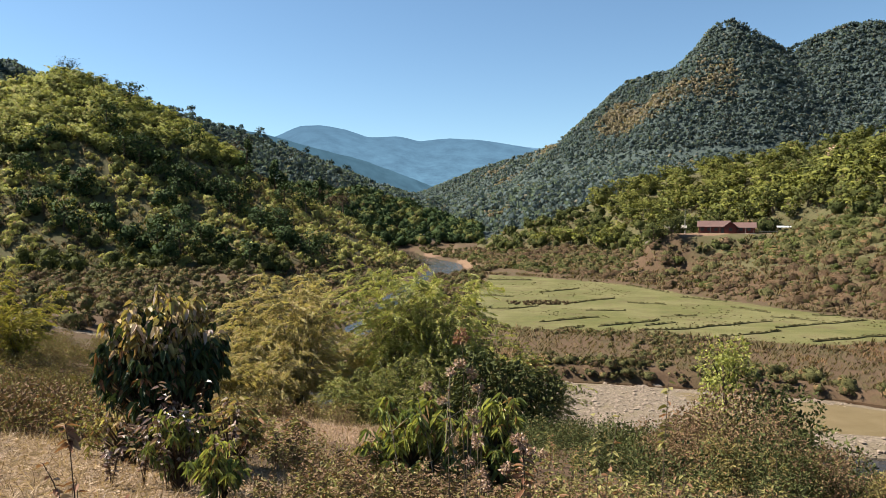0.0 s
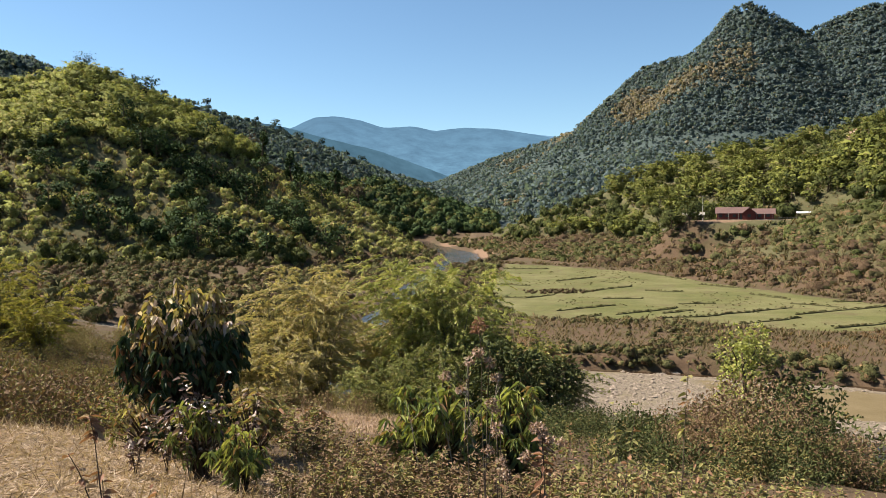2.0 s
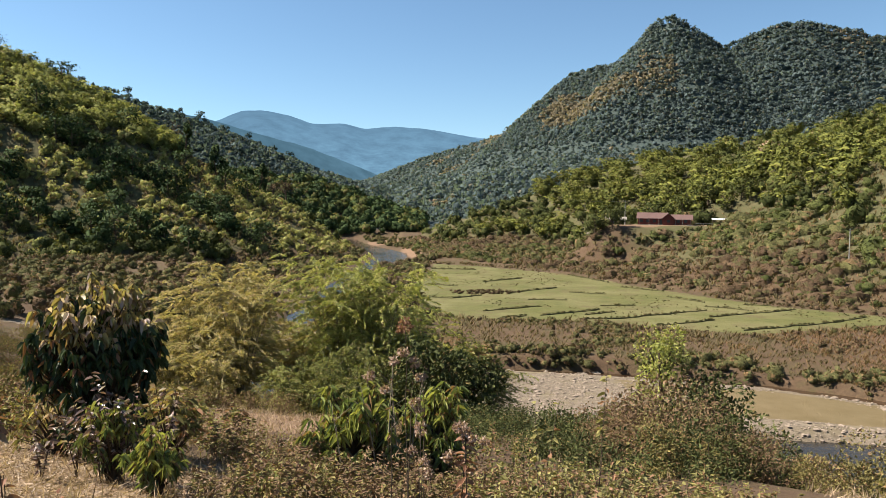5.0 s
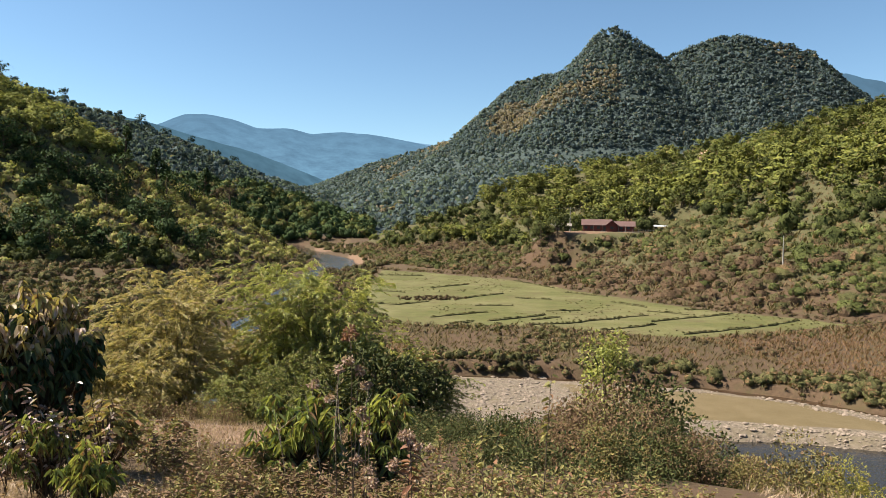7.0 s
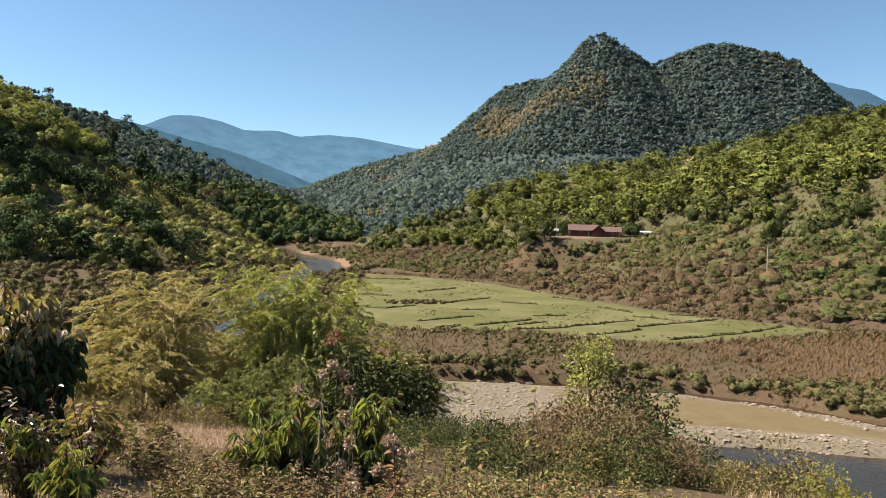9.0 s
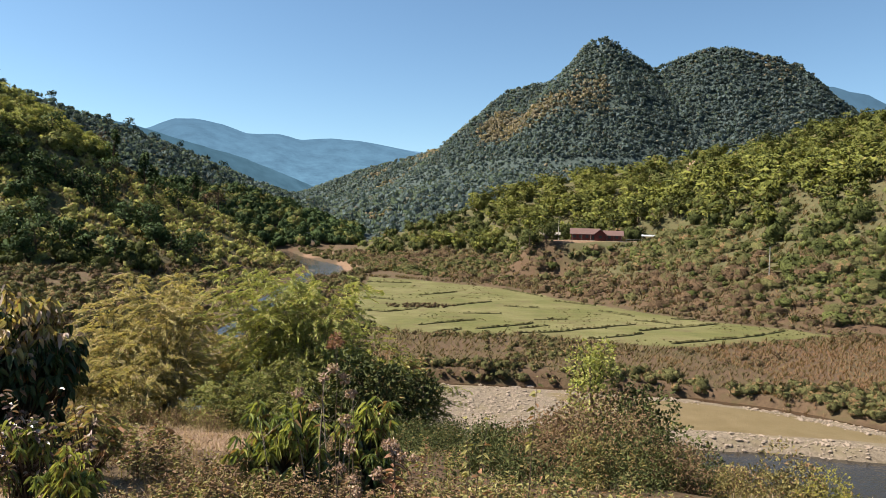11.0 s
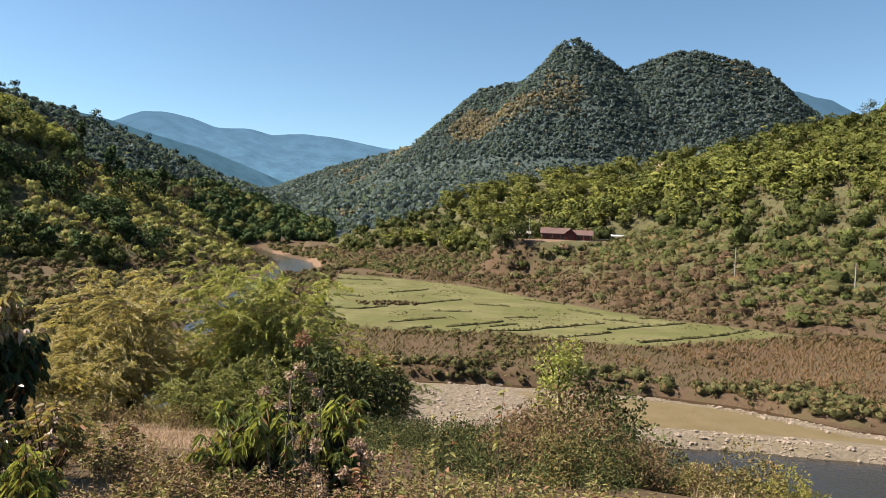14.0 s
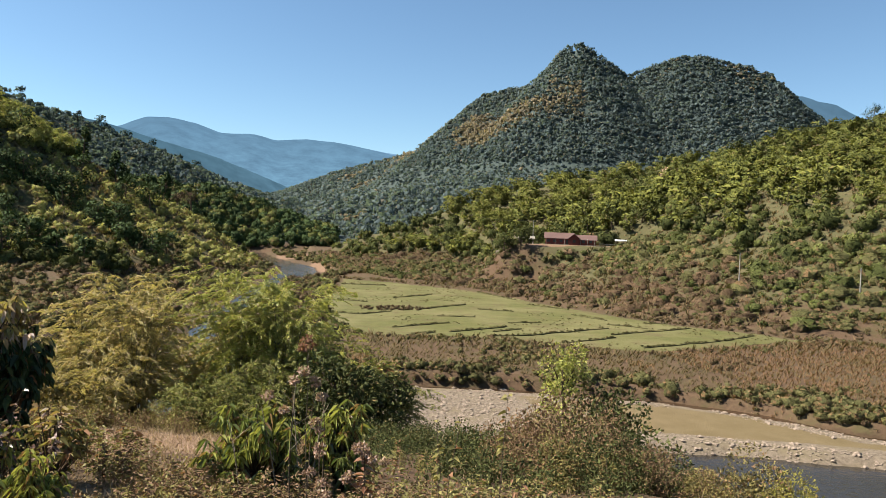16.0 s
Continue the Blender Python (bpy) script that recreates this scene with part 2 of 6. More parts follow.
# water and the near bank
RIVER = [(-40, 640), (-32, 560), (-22, 480), (-10, 428), (1, 375), (2, 322), (-9, 275), (-13, 200), (-17, 130), (-22, 88), (-4, 66), (20, 58),
         (36, 57), (52, 51), (80, 38), (130, 20)]
STREAM = [(-24, 90), (0, 93), (14, 93.5), (28, 90.5), (38, 86.5), (46, 83), (54, 76), (60, 66.5), (84, 52), (130, 34)]
HOUSE = (102, 262, 17.0)


def smooth(v, lo, hi):
    u = np.clip((v - lo) / (hi - lo), 0, 1)
    return u * u * (3 - 2 * u)


def ridge_gap(x, y):
    """Distance to the crest of the pointed mountain."""
    return to_line(x, y, PEAK)[0]


def land(x, y):
    """Height of the ground, and the share that each hill has in it."""
    x, y = np.asarray(x, float), np.asarray(y, float)
    r = np.hypot(x, y)
    gully = fbm(x, y, 160, 4, 3)
    hills = {
        "peak": ridge_height(x, y, PEAK, 760, 1.3, 0.52) * (1 + 0.16 * gully * smooth(r, 400, 900) * smooth(ridge_gap(x, y), 20, 140)),
        "left": ridge_height(x, y, LEFT_HILL, 165, 1.1, 0.0, (42, 1.3)) * (1 + 0.05 * fbm(x, y, 60, 3, 5)),
        "knoll": ridge_height(x, y, KNOLL, 105, 1.0),
        "back": ridge_height(x, y, BACK_HILL, 330, 1.3) * (1 + 0.08 * gully),
        "bamboo": sloped_hill(x, y, BAMBOO_HILL, HILL_FOOT, 1.12) * (1 + 0.07 * fbm(x, y, 70, 3, 8)),
    }
    near = (x > -200) & (x < -20) & (y > 215) & (y < 360)
    for line in RAVINES:
        far, deep = to_line(x[near], y[near], line)
        hills["left"][near] -= np.minimum(deep * np.exp(-(far / 9.0) ** 2), 0.6 * hills["left"][near])
    water = to_line(x, y, RIVER)[0]
    hills["left"] *= np.where(y > 240, smooth(water, 8, 48), 1.0)
    z = np.zeros(x.shape)
    for h in hills.values():
        z = np.maximum(z, h)
    # valley floor, a little uneven, rising slowly upstream and as a terrace on the left
    z = z + 0.25 + 0.15 * fbm(x, y, 14, 3, 11) + np.clip(y - 350, 0, 2000) * 0.006
    z = z + 3.0 * smooth(-x - 90, 0, 60) * smooth(y, 150, 260)
    # the house stands on a levelled place cut into the slope
    pad = smooth(np.hypot((x - HOUSE[0] - 4) / 26, (y - HOUSE[1] - 2) / 12), 1.7, 0.9)
    z = z * (1 - pad) + HOUSE[2] * pad
    # the near slope, from the river's bank up to where the camera stands
    d = water
    edge = np.interp(x, [-400, -60, -23, -22, -4, 20, 36, 52, 80, 130, 300], [240, 240, 130, 88, 66, 58, 57, 51, 38, 20, -50])
    side = np.where(y < edge, 1.0, 0.0)
    s = np.clip(d - 7, 0, 400) * side
    bank = np.interp(s, [0, 3, 8, 16, 30, 45, 52, 58, 90, 300], [0, 2.6, 6.6, 8.4, 12.0, 16.0, 18.0, 18.5, 20.5, 27])
    bank = bank + (0.35 * fbm(x, y, 9, 3, 14)) * smooth(s, 3, 20) * smooth(r, 4, 14)
    bank = bank * (1 - 0.30 * smooth(x, 9, 22) * smooth(y, 6, 26))
    bank = bank * (1 - 0.80 * smooth(x, 17, 25) * smooth(y, 20, 32))
    far_left = 1 - 0.75 * smooth(y - 0.2 * x, 60, 190)
    z = np.maximum(z, bank * far_left)
    # the slope in front of the house falls away from the yard
    front = -(x - HOUSE[0] - 4) * 0.363 - (y - HOUSE[1]) * 0.932
    lateral = (x - HOUSE[0] - 4) * 0.932 - (y - HOUSE[1]) * 0.363
    cap = HOUSE[2] - 0.2 - 0.16 * np.clip(front - 8, 0, 100) + 0.5 * np.clip(np.abs(lateral) - 20, 0, 1000)
    z = np.where((front > 6) & (front < 90) & (x > 40), np.minimum(z, np.maximum(cap, 0.3)), z)
    # beds of river and stream
    d = d - 3.0 * smooth(y, 310, 335) * smooth(y, 430, 390)
    d = d + 4.0 * smooth(y, 84, 110) * smooth(y, 310, 285)
    ds, _ = to_line(x, y, STREAM)
    wob = 1.2 * fbm(x, y, 11, 3, 17)
    z = z + (1.0 - 0.55 * smooth(x, 32, 46)) * smooth(ds, 2.3, 3.2) * (1 - side) * smooth(y, 40, 60) * smooth(y, 150, 120) * np.where(y > np.interp(x, [q[0] for q in STREAM], [q[1] for q in STREAM]), 1, 0)
    z = z - 1.3 * smooth(d + wob, 9.0, 6.0) - 1.1 * smooth(ds + 0.5 * wob, 2.6, 1.6)
    return z, hills, d, ds, side


def height(x, y):
    return float(land(np.array([x]), np.array([y]))[0][0])


# ---- meshes from arrays ----
def mesh_of(name, verts, loops, sides, mat, tint=None, smooth_faces=False):
    """A mesh of faces that all have the same number of sides."""
    me = bpy.data.meshes.new(name)
    verts = np.asarray(verts, np.float32)
    facing = None
    if verts.shape[-1] == 6:        # place and the way that the foliage faces
        verts, facing = verts[..., :3], np.ascontiguousarray(verts[..., 3:].reshape(-1, 3))
        smooth_faces = True
    verts = verts.reshape(-1, 3)
    loops = np.asarray(loops, np.int32).ravel()
    n = len(loops) // sides
    me.vertices.add(len(verts))
    me.vertices.foreach_set("co", verts.ravel())
    me.loops.add(len(loops))
    me.loops.foreach_set("vertex_index", loops)
    me.polygons.add(n)
    me.polygons.foreach_set("loop_start", np.arange(n, dtype=np.int32) * sides)
    if smooth_faces:
        me.polygons.foreach_set("use_smooth", np.ones(n, dtype=bool))
    else:
        me.polygons.foreach_set("use_smooth", np.zeros(n, dtype=bool))
    if tint is not None:
        me.attributes.new("tint", "FLOAT", "POINT").data.foreach_set("value", np.asarray(tint, np.float32).ravel())
    me.update(calc_edges=True)
    if facing is not None:
        me.normals_split_custom_set_from_vertices(facing)
    if mat:
        me.materials.append(mat)
    return me


def unit(v):
    return v / np.maximum(np.linalg.norm(v, axis=-1, keepdims=True), 1e-9)


def leaves(centres, along, length, width, rng, fold=0.25):
    """Folded, pointed leaves of four corners each: shape (n, 4, 3)."""
    n = len(centres)
    along = unit(along)
    across = unit(np.cross(along, rng.normal(size=(n, 3))))
    up = np.cross(across, along)
    L, W = np.broadcast_to(length, n)[:, None], np.broadcast_to(width, n)[:, None]
    base, tip = centres - along * L / 2, centres + along * L / 2
    mid = centres - along * L * 0.08 + up * W * fold
    return np.stack([base, mid - across * W / 2, tip - up * L * 0.1, mid + across * W / 2], axis=1)


def ball_points(n, rng, shell=0.6):
    v = unit(rng.normal(size=(n, 3)))
    return v * (shell + (1 - shell) * rng.random((n, 1)) ** 0.5)


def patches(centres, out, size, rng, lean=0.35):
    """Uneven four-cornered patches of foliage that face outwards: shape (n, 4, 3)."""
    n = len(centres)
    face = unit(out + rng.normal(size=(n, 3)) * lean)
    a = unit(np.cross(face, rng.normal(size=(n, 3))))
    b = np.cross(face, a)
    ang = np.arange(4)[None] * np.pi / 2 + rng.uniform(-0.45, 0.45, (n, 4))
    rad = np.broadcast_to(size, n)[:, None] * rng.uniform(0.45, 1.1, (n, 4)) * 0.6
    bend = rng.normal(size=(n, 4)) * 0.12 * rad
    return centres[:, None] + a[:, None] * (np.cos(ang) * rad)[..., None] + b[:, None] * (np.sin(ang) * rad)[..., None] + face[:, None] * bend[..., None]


def core_patches(rng, radius, flat, low):
    """The inner mass of a bush: a lumpy rounded body of patches that meet at their edges."""
    seed, out = rng.uniform(0, 100), []
    for axis in range(3):
        for sign in (-1, 1):
            g = np.empty((3, 3, 3))
            for i in range(3):
                for j in range(3):
                    p = np.insert(np.array([i - 1.0, j - 1.0]), axis, sign)
                    p = unit(p[None])[0]
                    k = radius * (0.95 + 0.7 * noise.noise(Vector(p) * 1.6 + Vector((seed, 0, 0))))
                    g[i, j] = (p[0] * k, p[1] * k, max(p[2] * k * flat, low))
            out += [np.array([g[i, j], g[i + 1, j], g[i + 1, j + 1], g[i, j + 1]]) for i in (0, 1) for j in (0, 1)]
    out = np.array(out)
    return out[out[..., 2].max(axis=1) > low + 0.02]


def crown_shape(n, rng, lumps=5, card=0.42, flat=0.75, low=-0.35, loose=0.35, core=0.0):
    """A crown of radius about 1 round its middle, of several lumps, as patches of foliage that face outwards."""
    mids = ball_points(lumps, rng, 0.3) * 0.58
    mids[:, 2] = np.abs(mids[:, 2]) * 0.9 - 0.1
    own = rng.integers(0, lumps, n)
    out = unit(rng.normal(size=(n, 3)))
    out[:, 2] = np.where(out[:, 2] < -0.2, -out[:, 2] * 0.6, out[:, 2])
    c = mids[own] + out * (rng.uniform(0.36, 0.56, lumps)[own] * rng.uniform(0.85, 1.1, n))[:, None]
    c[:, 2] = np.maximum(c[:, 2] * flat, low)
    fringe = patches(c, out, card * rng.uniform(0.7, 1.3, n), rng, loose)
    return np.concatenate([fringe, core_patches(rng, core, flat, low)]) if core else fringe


def bamboo_shape(n, rng, culms=9, spread=0.55, leaf=(0.16, 0.045)):
    """A clump of arching culms, 1 high, each a plume of hanging leaves."""
    a = rng.uniform(0, 2 * np.pi, culms)
    reach = spread * rng.uniform(0.2, 1.0, culms)
    tall = rng.uniform(0.6, 1.0, culms)
    own = rng.integers(0, culms, n)
    s = rng.uniform(0.15, 1.0, n) ** 0.8
    bend = reach[own] * s ** 2.0
    c = np.stack([np.cos(a[own]) * (bend + 0.06), np.sin(a[own]) * (bend + 0.06), tall[own] * (s - 0.28 * s ** 4)], axis=1)
    puff = 0.020 + 0.085 * np.sin(np.pi * np.clip(s, 0, 1)) ** 0.7
    out = unit(rng.normal(size=(n, 3)) + np.array([0, 0, 0.4]))
    way = 0.8 * out + np.column_stack([np.cos(a[own]), np.sin(a[own]), 0.2 - 1.0 * s]) + 0.35 * rng.normal(size=(n, 3))
    return leaves(c + out * puff[:, None], way, leaf[0] * rng.uniform(0.6, 1.3, n), leaf[1] * rng.uniform(0.7, 1.3, n), rng, 0.2)


def softened(shape, soft=0.8, deep=0.30):
    """The same patches, turned to face outwards, with the crown's own roundness as the way that they face: shape (n, 4, 6)."""
    low, top = shape[..., 2].min(), shape[..., 2].max()
    out = unit(shape - np.array([0, 0, low + deep * (top - low)]))
    flat = unit(np.cross(shape[:, 1] - shape[:, 0], shape[:, 2] - shape[:, 0]))
    back = (flat * out.mean(axis=1)).sum(axis=1) < 0
    shape = np.where(back[:, None, None], shape[:, ::-1], shape)
    out = np.where(back[:, None, None], out[:, ::-1], out)
    flat = np.where(back[:, None], -flat, flat)
    return np.concatenate([shape, unit(soft * out + (1 - soft) * flat[:, None])], axis=-1)


def planted(shapes, x, y, z, size, rng, tall=1.0, soft=0.75, deep=0.30):
    """Copies of the shapes at the places, turned and scaled at random: corners, and a tint for each corner."""
    n = len(x)
    kind = rng.integers(0, len(shapes), n)
    turn = rng.uniform(0, 2 * np.pi, n)
    size, tall = np.broadcast_to(size, n), np.broadcast_to(tall, n)
    tint = np.clip(0.5 + 0.45 * fbm(np.asarray(x), np.asarray(y), 3 + 25 * np.mean(size), 3, 101) + 0.55 * (rng.random(n) - 0.5), 0, 1)
    corners, tints = [], []
    for k, shape in enumerate(shapes):
        i = np.nonzero(kind == k)[0]
        if not len(i):
            continue
        c, s = np.cos(turn[i])[:, None, None], np.sin(turn[i])[:, None, None]
        w = softened(shape, soft, deep) if soft else shape
        v = w[None, ..., :3]
        sx = size[i][:, None, None]
        out = np.stack([(v[..., 0] * c - v[..., 1] * s) * sx + x[i][:, None, None],
                        (v[..., 0] * s + v[..., 1] * c) * sx + y[i][:, None, None],
                        v[..., 2] * sx * tall[i][:, None, None] + z[i][:, None, None]], axis=-1)
        if soft:
            f = w[None, ..., 3:]
            out = np.concatenate([out, np.stack([f[..., 0] * c - f[..., 1] * s, f[..., 0] * s + f[..., 1] * c, f[..., 2] + 0 * c], axis=-1)], axis=-1)
        corners.append(out.reshape(-1, out.shape[-1]))
        tints.append(np.repeat(tint[i], shape.shape[0] * 4))
    return np.concatenate(corners), np.concatenate(tints)


def stuff(name, corners, tint, mat, label, category):
    me = mesh_of(name, corners, np.arange(len(corners)), 4, mat, tint)
    return tagged(new(name, me), label, category, kind="stuff")


def scatter(n, az, dist, keep, rng, hidden=True):
    """Places spread evenly over a sector of the land; keep(x, y, z, hills, d, ds) picks among them."""
    a = np.radians(rng.uniform(az[0], az[1], n))
    r = np.sqrt(rng.uniform(dist[0] ** 2, dist[1] ** 2, n))
    x, y = r * np.sin(a), r * np.cos(a)
    z, hills, d, ds, side = land(x, y)
    ok = keep(x, y, z, hills, d, ds)
    if hidden:       # ground out of sight behind nearer hills is left bare
        i = np.nonzero(ok)[0]
        top = np.full(len(i), -1.0)
        for k in np.linspace(0.14, 0.98, 17):
            top = np.maximum(top, (land(x[i] * k, y[i] * k)[0] - 20) / (np.hypot(x[i], y[i]) * k))
        ok[i] = (z[i] + 9 - 20) / np.hypot(x[i], y[i]) > top
    return x[ok], y[ok], z[ok]


# ---- ground ----
def ground_sheet():
    az = np.radians(np.concatenate([np.arange(-180, -48, 4.0), np.arange(-48, 62, 0.38), np.arange(62, 180, 4.0)]))
    rad = np.concatenate([[0.3, 1, 1.8], np.arange(2.5, 30, 0.45), np.arange(30, 115, 0.7), 115 * 1.0145 ** np.arange(0, 226)])
    A, R = np.meshgrid(az, rad)
    x, y = R * np.sin(A), R * np.cos(A)
    z, hills, d, ds, side = land(x, y)
    nr, na = x.shape
    z[0] = z[0].mean()
    x[0] = y[0] = 0.0
    verts = np.stack([x, y, z], axis=-1).reshape(-1, 3)
    i = np.arange(nr - 1)[:, None] * na + np.arange(na)[None]
    j = np.arange(nr - 1)[:, None] * na + (np.arange(na)[None] + 1) % na
    quads = np.stack([i, i + na, j + na, j], axis=-1)
    me = mesh_of("ground", verts, quads, 4, ground_material(), smooth_faces=True)
    x, y, z, d, ds = (v.ravel() for v in (x, y, z, d, ds))
    top = {k: v.ravel() for k, v in hills.items()}
    share = {
        "field": field_mask(x, y),
        "gravel": gravel_mask(x, y, d, ds),
        "straw": straw_mask(x, y),
        "forest": np.clip(np.maximum(np.maximum(top["peak"], top["back"]), top["knoll"]) / 12, 0, 1),
        "hill": np.clip(np.maximum(top["left"], np.maximum(top["bamboo"] - 1, 0)) / 10, 0, 1),
        "wet": 0.8 * np.maximum(smooth(d, 8.0, 5.5), smooth(ds, 2.6, 1.6)),
        "earth": earth_mask(x, y),
        "bar_grass": np.where(gravel_mask(x, y, d, ds) > 0.5, smooth(np.minimum(ds - 3.6, d - 10.5) + 0.8 * fbm(x, y, 6, 3, 35), 0, 1.2) * smooth(x, 24, 31), 0),
    }
    for k, v in share.items():
        me.attributes.new(k, "FLOAT", "POINT").data.foreach_set("value", np.asarray(v, np.float32))
    return tagged(new("ground", me), "valley floor and wooded hill slopes in the dry season", "ground", kind="structure")


FIELD = [(17, 130), (33, 130), (44, 126), (53, 120), (60, 116), (78, 121), (103, 129), (97, 143), (89, 154), (80, 170), (73, 191), (67, 215), (61, 239), (47, 259),
         (34, 275), (18, 288), (9, 204), (8, 163), (11, 142)]


def inside(x, y, poly):
    """Signed distance to a polygon's edge, positive inside."""
    d, _ = to_line(x, y, poly + poly[:1])
    odd = np.zeros(np.shape(x), bool)
    for p, q in zip(poly, poly[1:] + poly[:1]):
        if p[1] != q[1]:
            odd ^= ((p[1] > y) != (q[1] > y)) & (x < (q[0] - p[0]) * (y - p[1]) / (q[1] - p[1]) + p[0])
    return np.where(odd, d, -d)


def field_mask(x, y):
    return smooth(inside(x, y, FIELD) + 2.0 * fbm(x, y, 12, 3, 21), -1.0, 1.5)


def gravel_mask(x, y, d, ds):
    between = (y < np.interp(x, [q[0] for q in STREAM], [q[1] for q in STREAM])) & \
              (y > np.interp(x, [-24, -4, 20, 36, 52, 80], [88, 66, 58, 57, 51, 38]))
    return np.where(between, 1.0, 0.0)


def straw_mask(x, y):
    return smooth(np.hypot((x + 6.5) / 5.0, (y - 10.5) / 5.5) + 0.25 * fbm(x, y, 2.5, 3, 31), 1.15, 0.75)


def earth_mask(x, y):
    a = smooth(np.hypot((x + 4.5) / 4.0, (y - 29) / 6.0) + 0.2 * fbm(x, y, 3, 3, 33), 1.2, 0.8)
    b = smooth(np.hypot((x - HOUSE[0] - 4) / 24, (y - HOUSE[1] + 1) / 7), 1.1, 0.8)
    c = 0.8 * np.maximum(smooth(np.hypot((x - 13) / 7, (y - 380) / 45), 1.2, 0.7), smooth(np.hypot((x + 3) / 11, (y - 480) / 40), 1.2, 0.7))
    return np.maximum(np.maximum(a, b), c)


def ground_material():
    m, n, b = material("land", 0.95, 0.1)
    fine, mid, big = noise_node(n, 2.3, 6, 0.7), noise_node(n, 0.35, 5), noise_node(n, 0.05, 4)
    brown = mix_node(n, ramp(n, fine, 0.3, 0.7), (0.051, 0.034, 0.021), (0.098, 0.066, 0.041))
    brown = mix_node(n, ramp(n, mid, 0.45, 0.62), brown, (0.056, 0.051, 0.023))
    brown = mix_node(n, ramp(n, big, 0.35, 0.7), brown, (0.074, 0.048, 0.030))
    field = mix_node(n, ramp(n, mid, 0.35, 0.65), (0.066, 0.071, 0.024), (0.094, 0.091, 0.032))
    field = mix_node(n, ramp(n, big, 0.42, 0.62), field, (0.122, 0.112, 0.051))
    field = mix_node(n, ramp(n, noise_node(n, 0.14, 5, 0.7), 0.50, 0.68), field, (0.084, 0.068, 0.034))
    field = mix_node(n, ramp(n, fine, 0.50, 0.75), field, (0.077, 0.083, 0.030))
    gravel = mix_node(n, ramp(n, fine, 0.35, 0.65), (0.088, 0.070, 0.050), (0.178, 0.146, 0.110))
    gravel = mix_node(n, ramp(n, mid, 0.50, 0.70), gravel, (0.127, 0.104, 0.066))
    straw = mix_node(n, ramp(n, fine, 0.3, 0.7), (0.158, 0.108, 0.069), (0.262, 0.190, 0.123))
    earth = mix_node(n, ramp(n, fine, 0.25, 0.75), (0.105, 0.064, 0.040), (0.200, 0.132, 0.088))
    earth = mix_node(n, ramp(n, noise_node(n, 0.7, 5, 0.7), 0.45, 0.7), earth, (0.125, 0.085, 0.052))
    # Floor colour holds the shade between crowns, tinted blue like the far woods.
    forest = mix_node(n, ramp(n, mid, 0.3, 0.7), (0.034, 0.048, 0.046), (0.050, 0.064, 0.058))
    hill = mix_node(n, ramp(n, mid, 0.35, 0.65), (0.054, 0.052, 0.024), (0.086, 0.070, 0.038))
    hill = mix_node(n, ramp(n, fine, 0.4, 0.7), hill, (0.064, 0.068, 0.030))
    c = brown
    for name, layer in (("hill", hill), ("forest", forest), ("field", field), ("earth", earth), ("straw", straw), ("gravel", gravel),
                        ("bar_grass", mix_node(n, ramp(n, mid, 0.3, 0.7), (0.100, 0.076, 0.038), (0.128, 0.098, 0.054))), ("wet", (0.050, 0.034, 0.021))):
        k = n.nodes.new("ShaderNodeMath")
        k.operation = "ADD"
        n.links.new(attribute(n, name), k.inputs[0])
        sub = ramp(n, fine, 0.2, 0.8)
        half = n.nodes.new("ShaderNodeMath")
        half.operation = "MULTIPLY_ADD"
        half.inputs[1].default_value, half.inputs[2].default_value = 0.5, -0.25
        n.links.new(sub, half.inputs[0])
        n.links.new(half.outputs[0], k.inputs[1])
        c = mix_node(n, ramp(n, k.outputs[0], 0.4, 0.65), c, layer)
    n.links.new(c, b.inputs["Base Color"])
    bump_node(n, b, fine, 0.6, 0.25)
    return m


def water_material(bed=(0.023, 0.020, 0.016)):
    m, n, b = material("water", 0.04, 0.5)
    b.inputs["Base Color"].default_value = (*bed, 1)
    b.inputs["IOR"].default_value = 1.33
    k = noise_node(n, 1.6, 4, 0.6)
    bump_node(n, b, k, 0.30, 0.22)
    return m


ground = ground_sheet()
WATER = water_material()


def ribbon(name, line, half, level, mat, label):
    """Water that lies along a line between its banks."""
    pts = []
    for p, q in zip(line[:-1], line[1:]):
        k = max(2, int(math.hypot(q[0] - p[0], q[1] - p[1]) / 4))
        pts += [(p[0] + (q[0] - p[0]) * i / k, p[1] + (q[1] - p[1]) * i / k) for i in range(k)]
    pts = np.array(pts + [line[-1]], float)
    tan = unit(np.gradient(pts, axis=0))
    side = np.stack([tan[:, 1], -tan[:, 0]], axis=1)
    z = level + np.clip(pts[:, 1] - 350, 0, 2000) * 0.006
    rows = [np.column_stack([pts + side * half * k, z]) for k in (-1, -0.33, 0.33, 1)]
    v = np.stack(rows, axis=1)
    i = np.arange(len(pts) - 1)[:, None] * 4 + np.arange(3)[None]
    quads = np.stack([i, i + 1, i + 5, i + 4], axis=-1)
    me = mesh_of(name, v, quads, 4, mat, smooth_faces=True)
    return tagged(new(name, me), label, "water", kind="structure")


ribbon("water", RIVER, 8.2, -0.55, WATER, "dark shallow river with a rippled surface")
ribbon("water", STREAM, 2.4, -0.55, water_material((0.034, 0.020, 0.011)), "narrow brown side stream along the gravel bar")


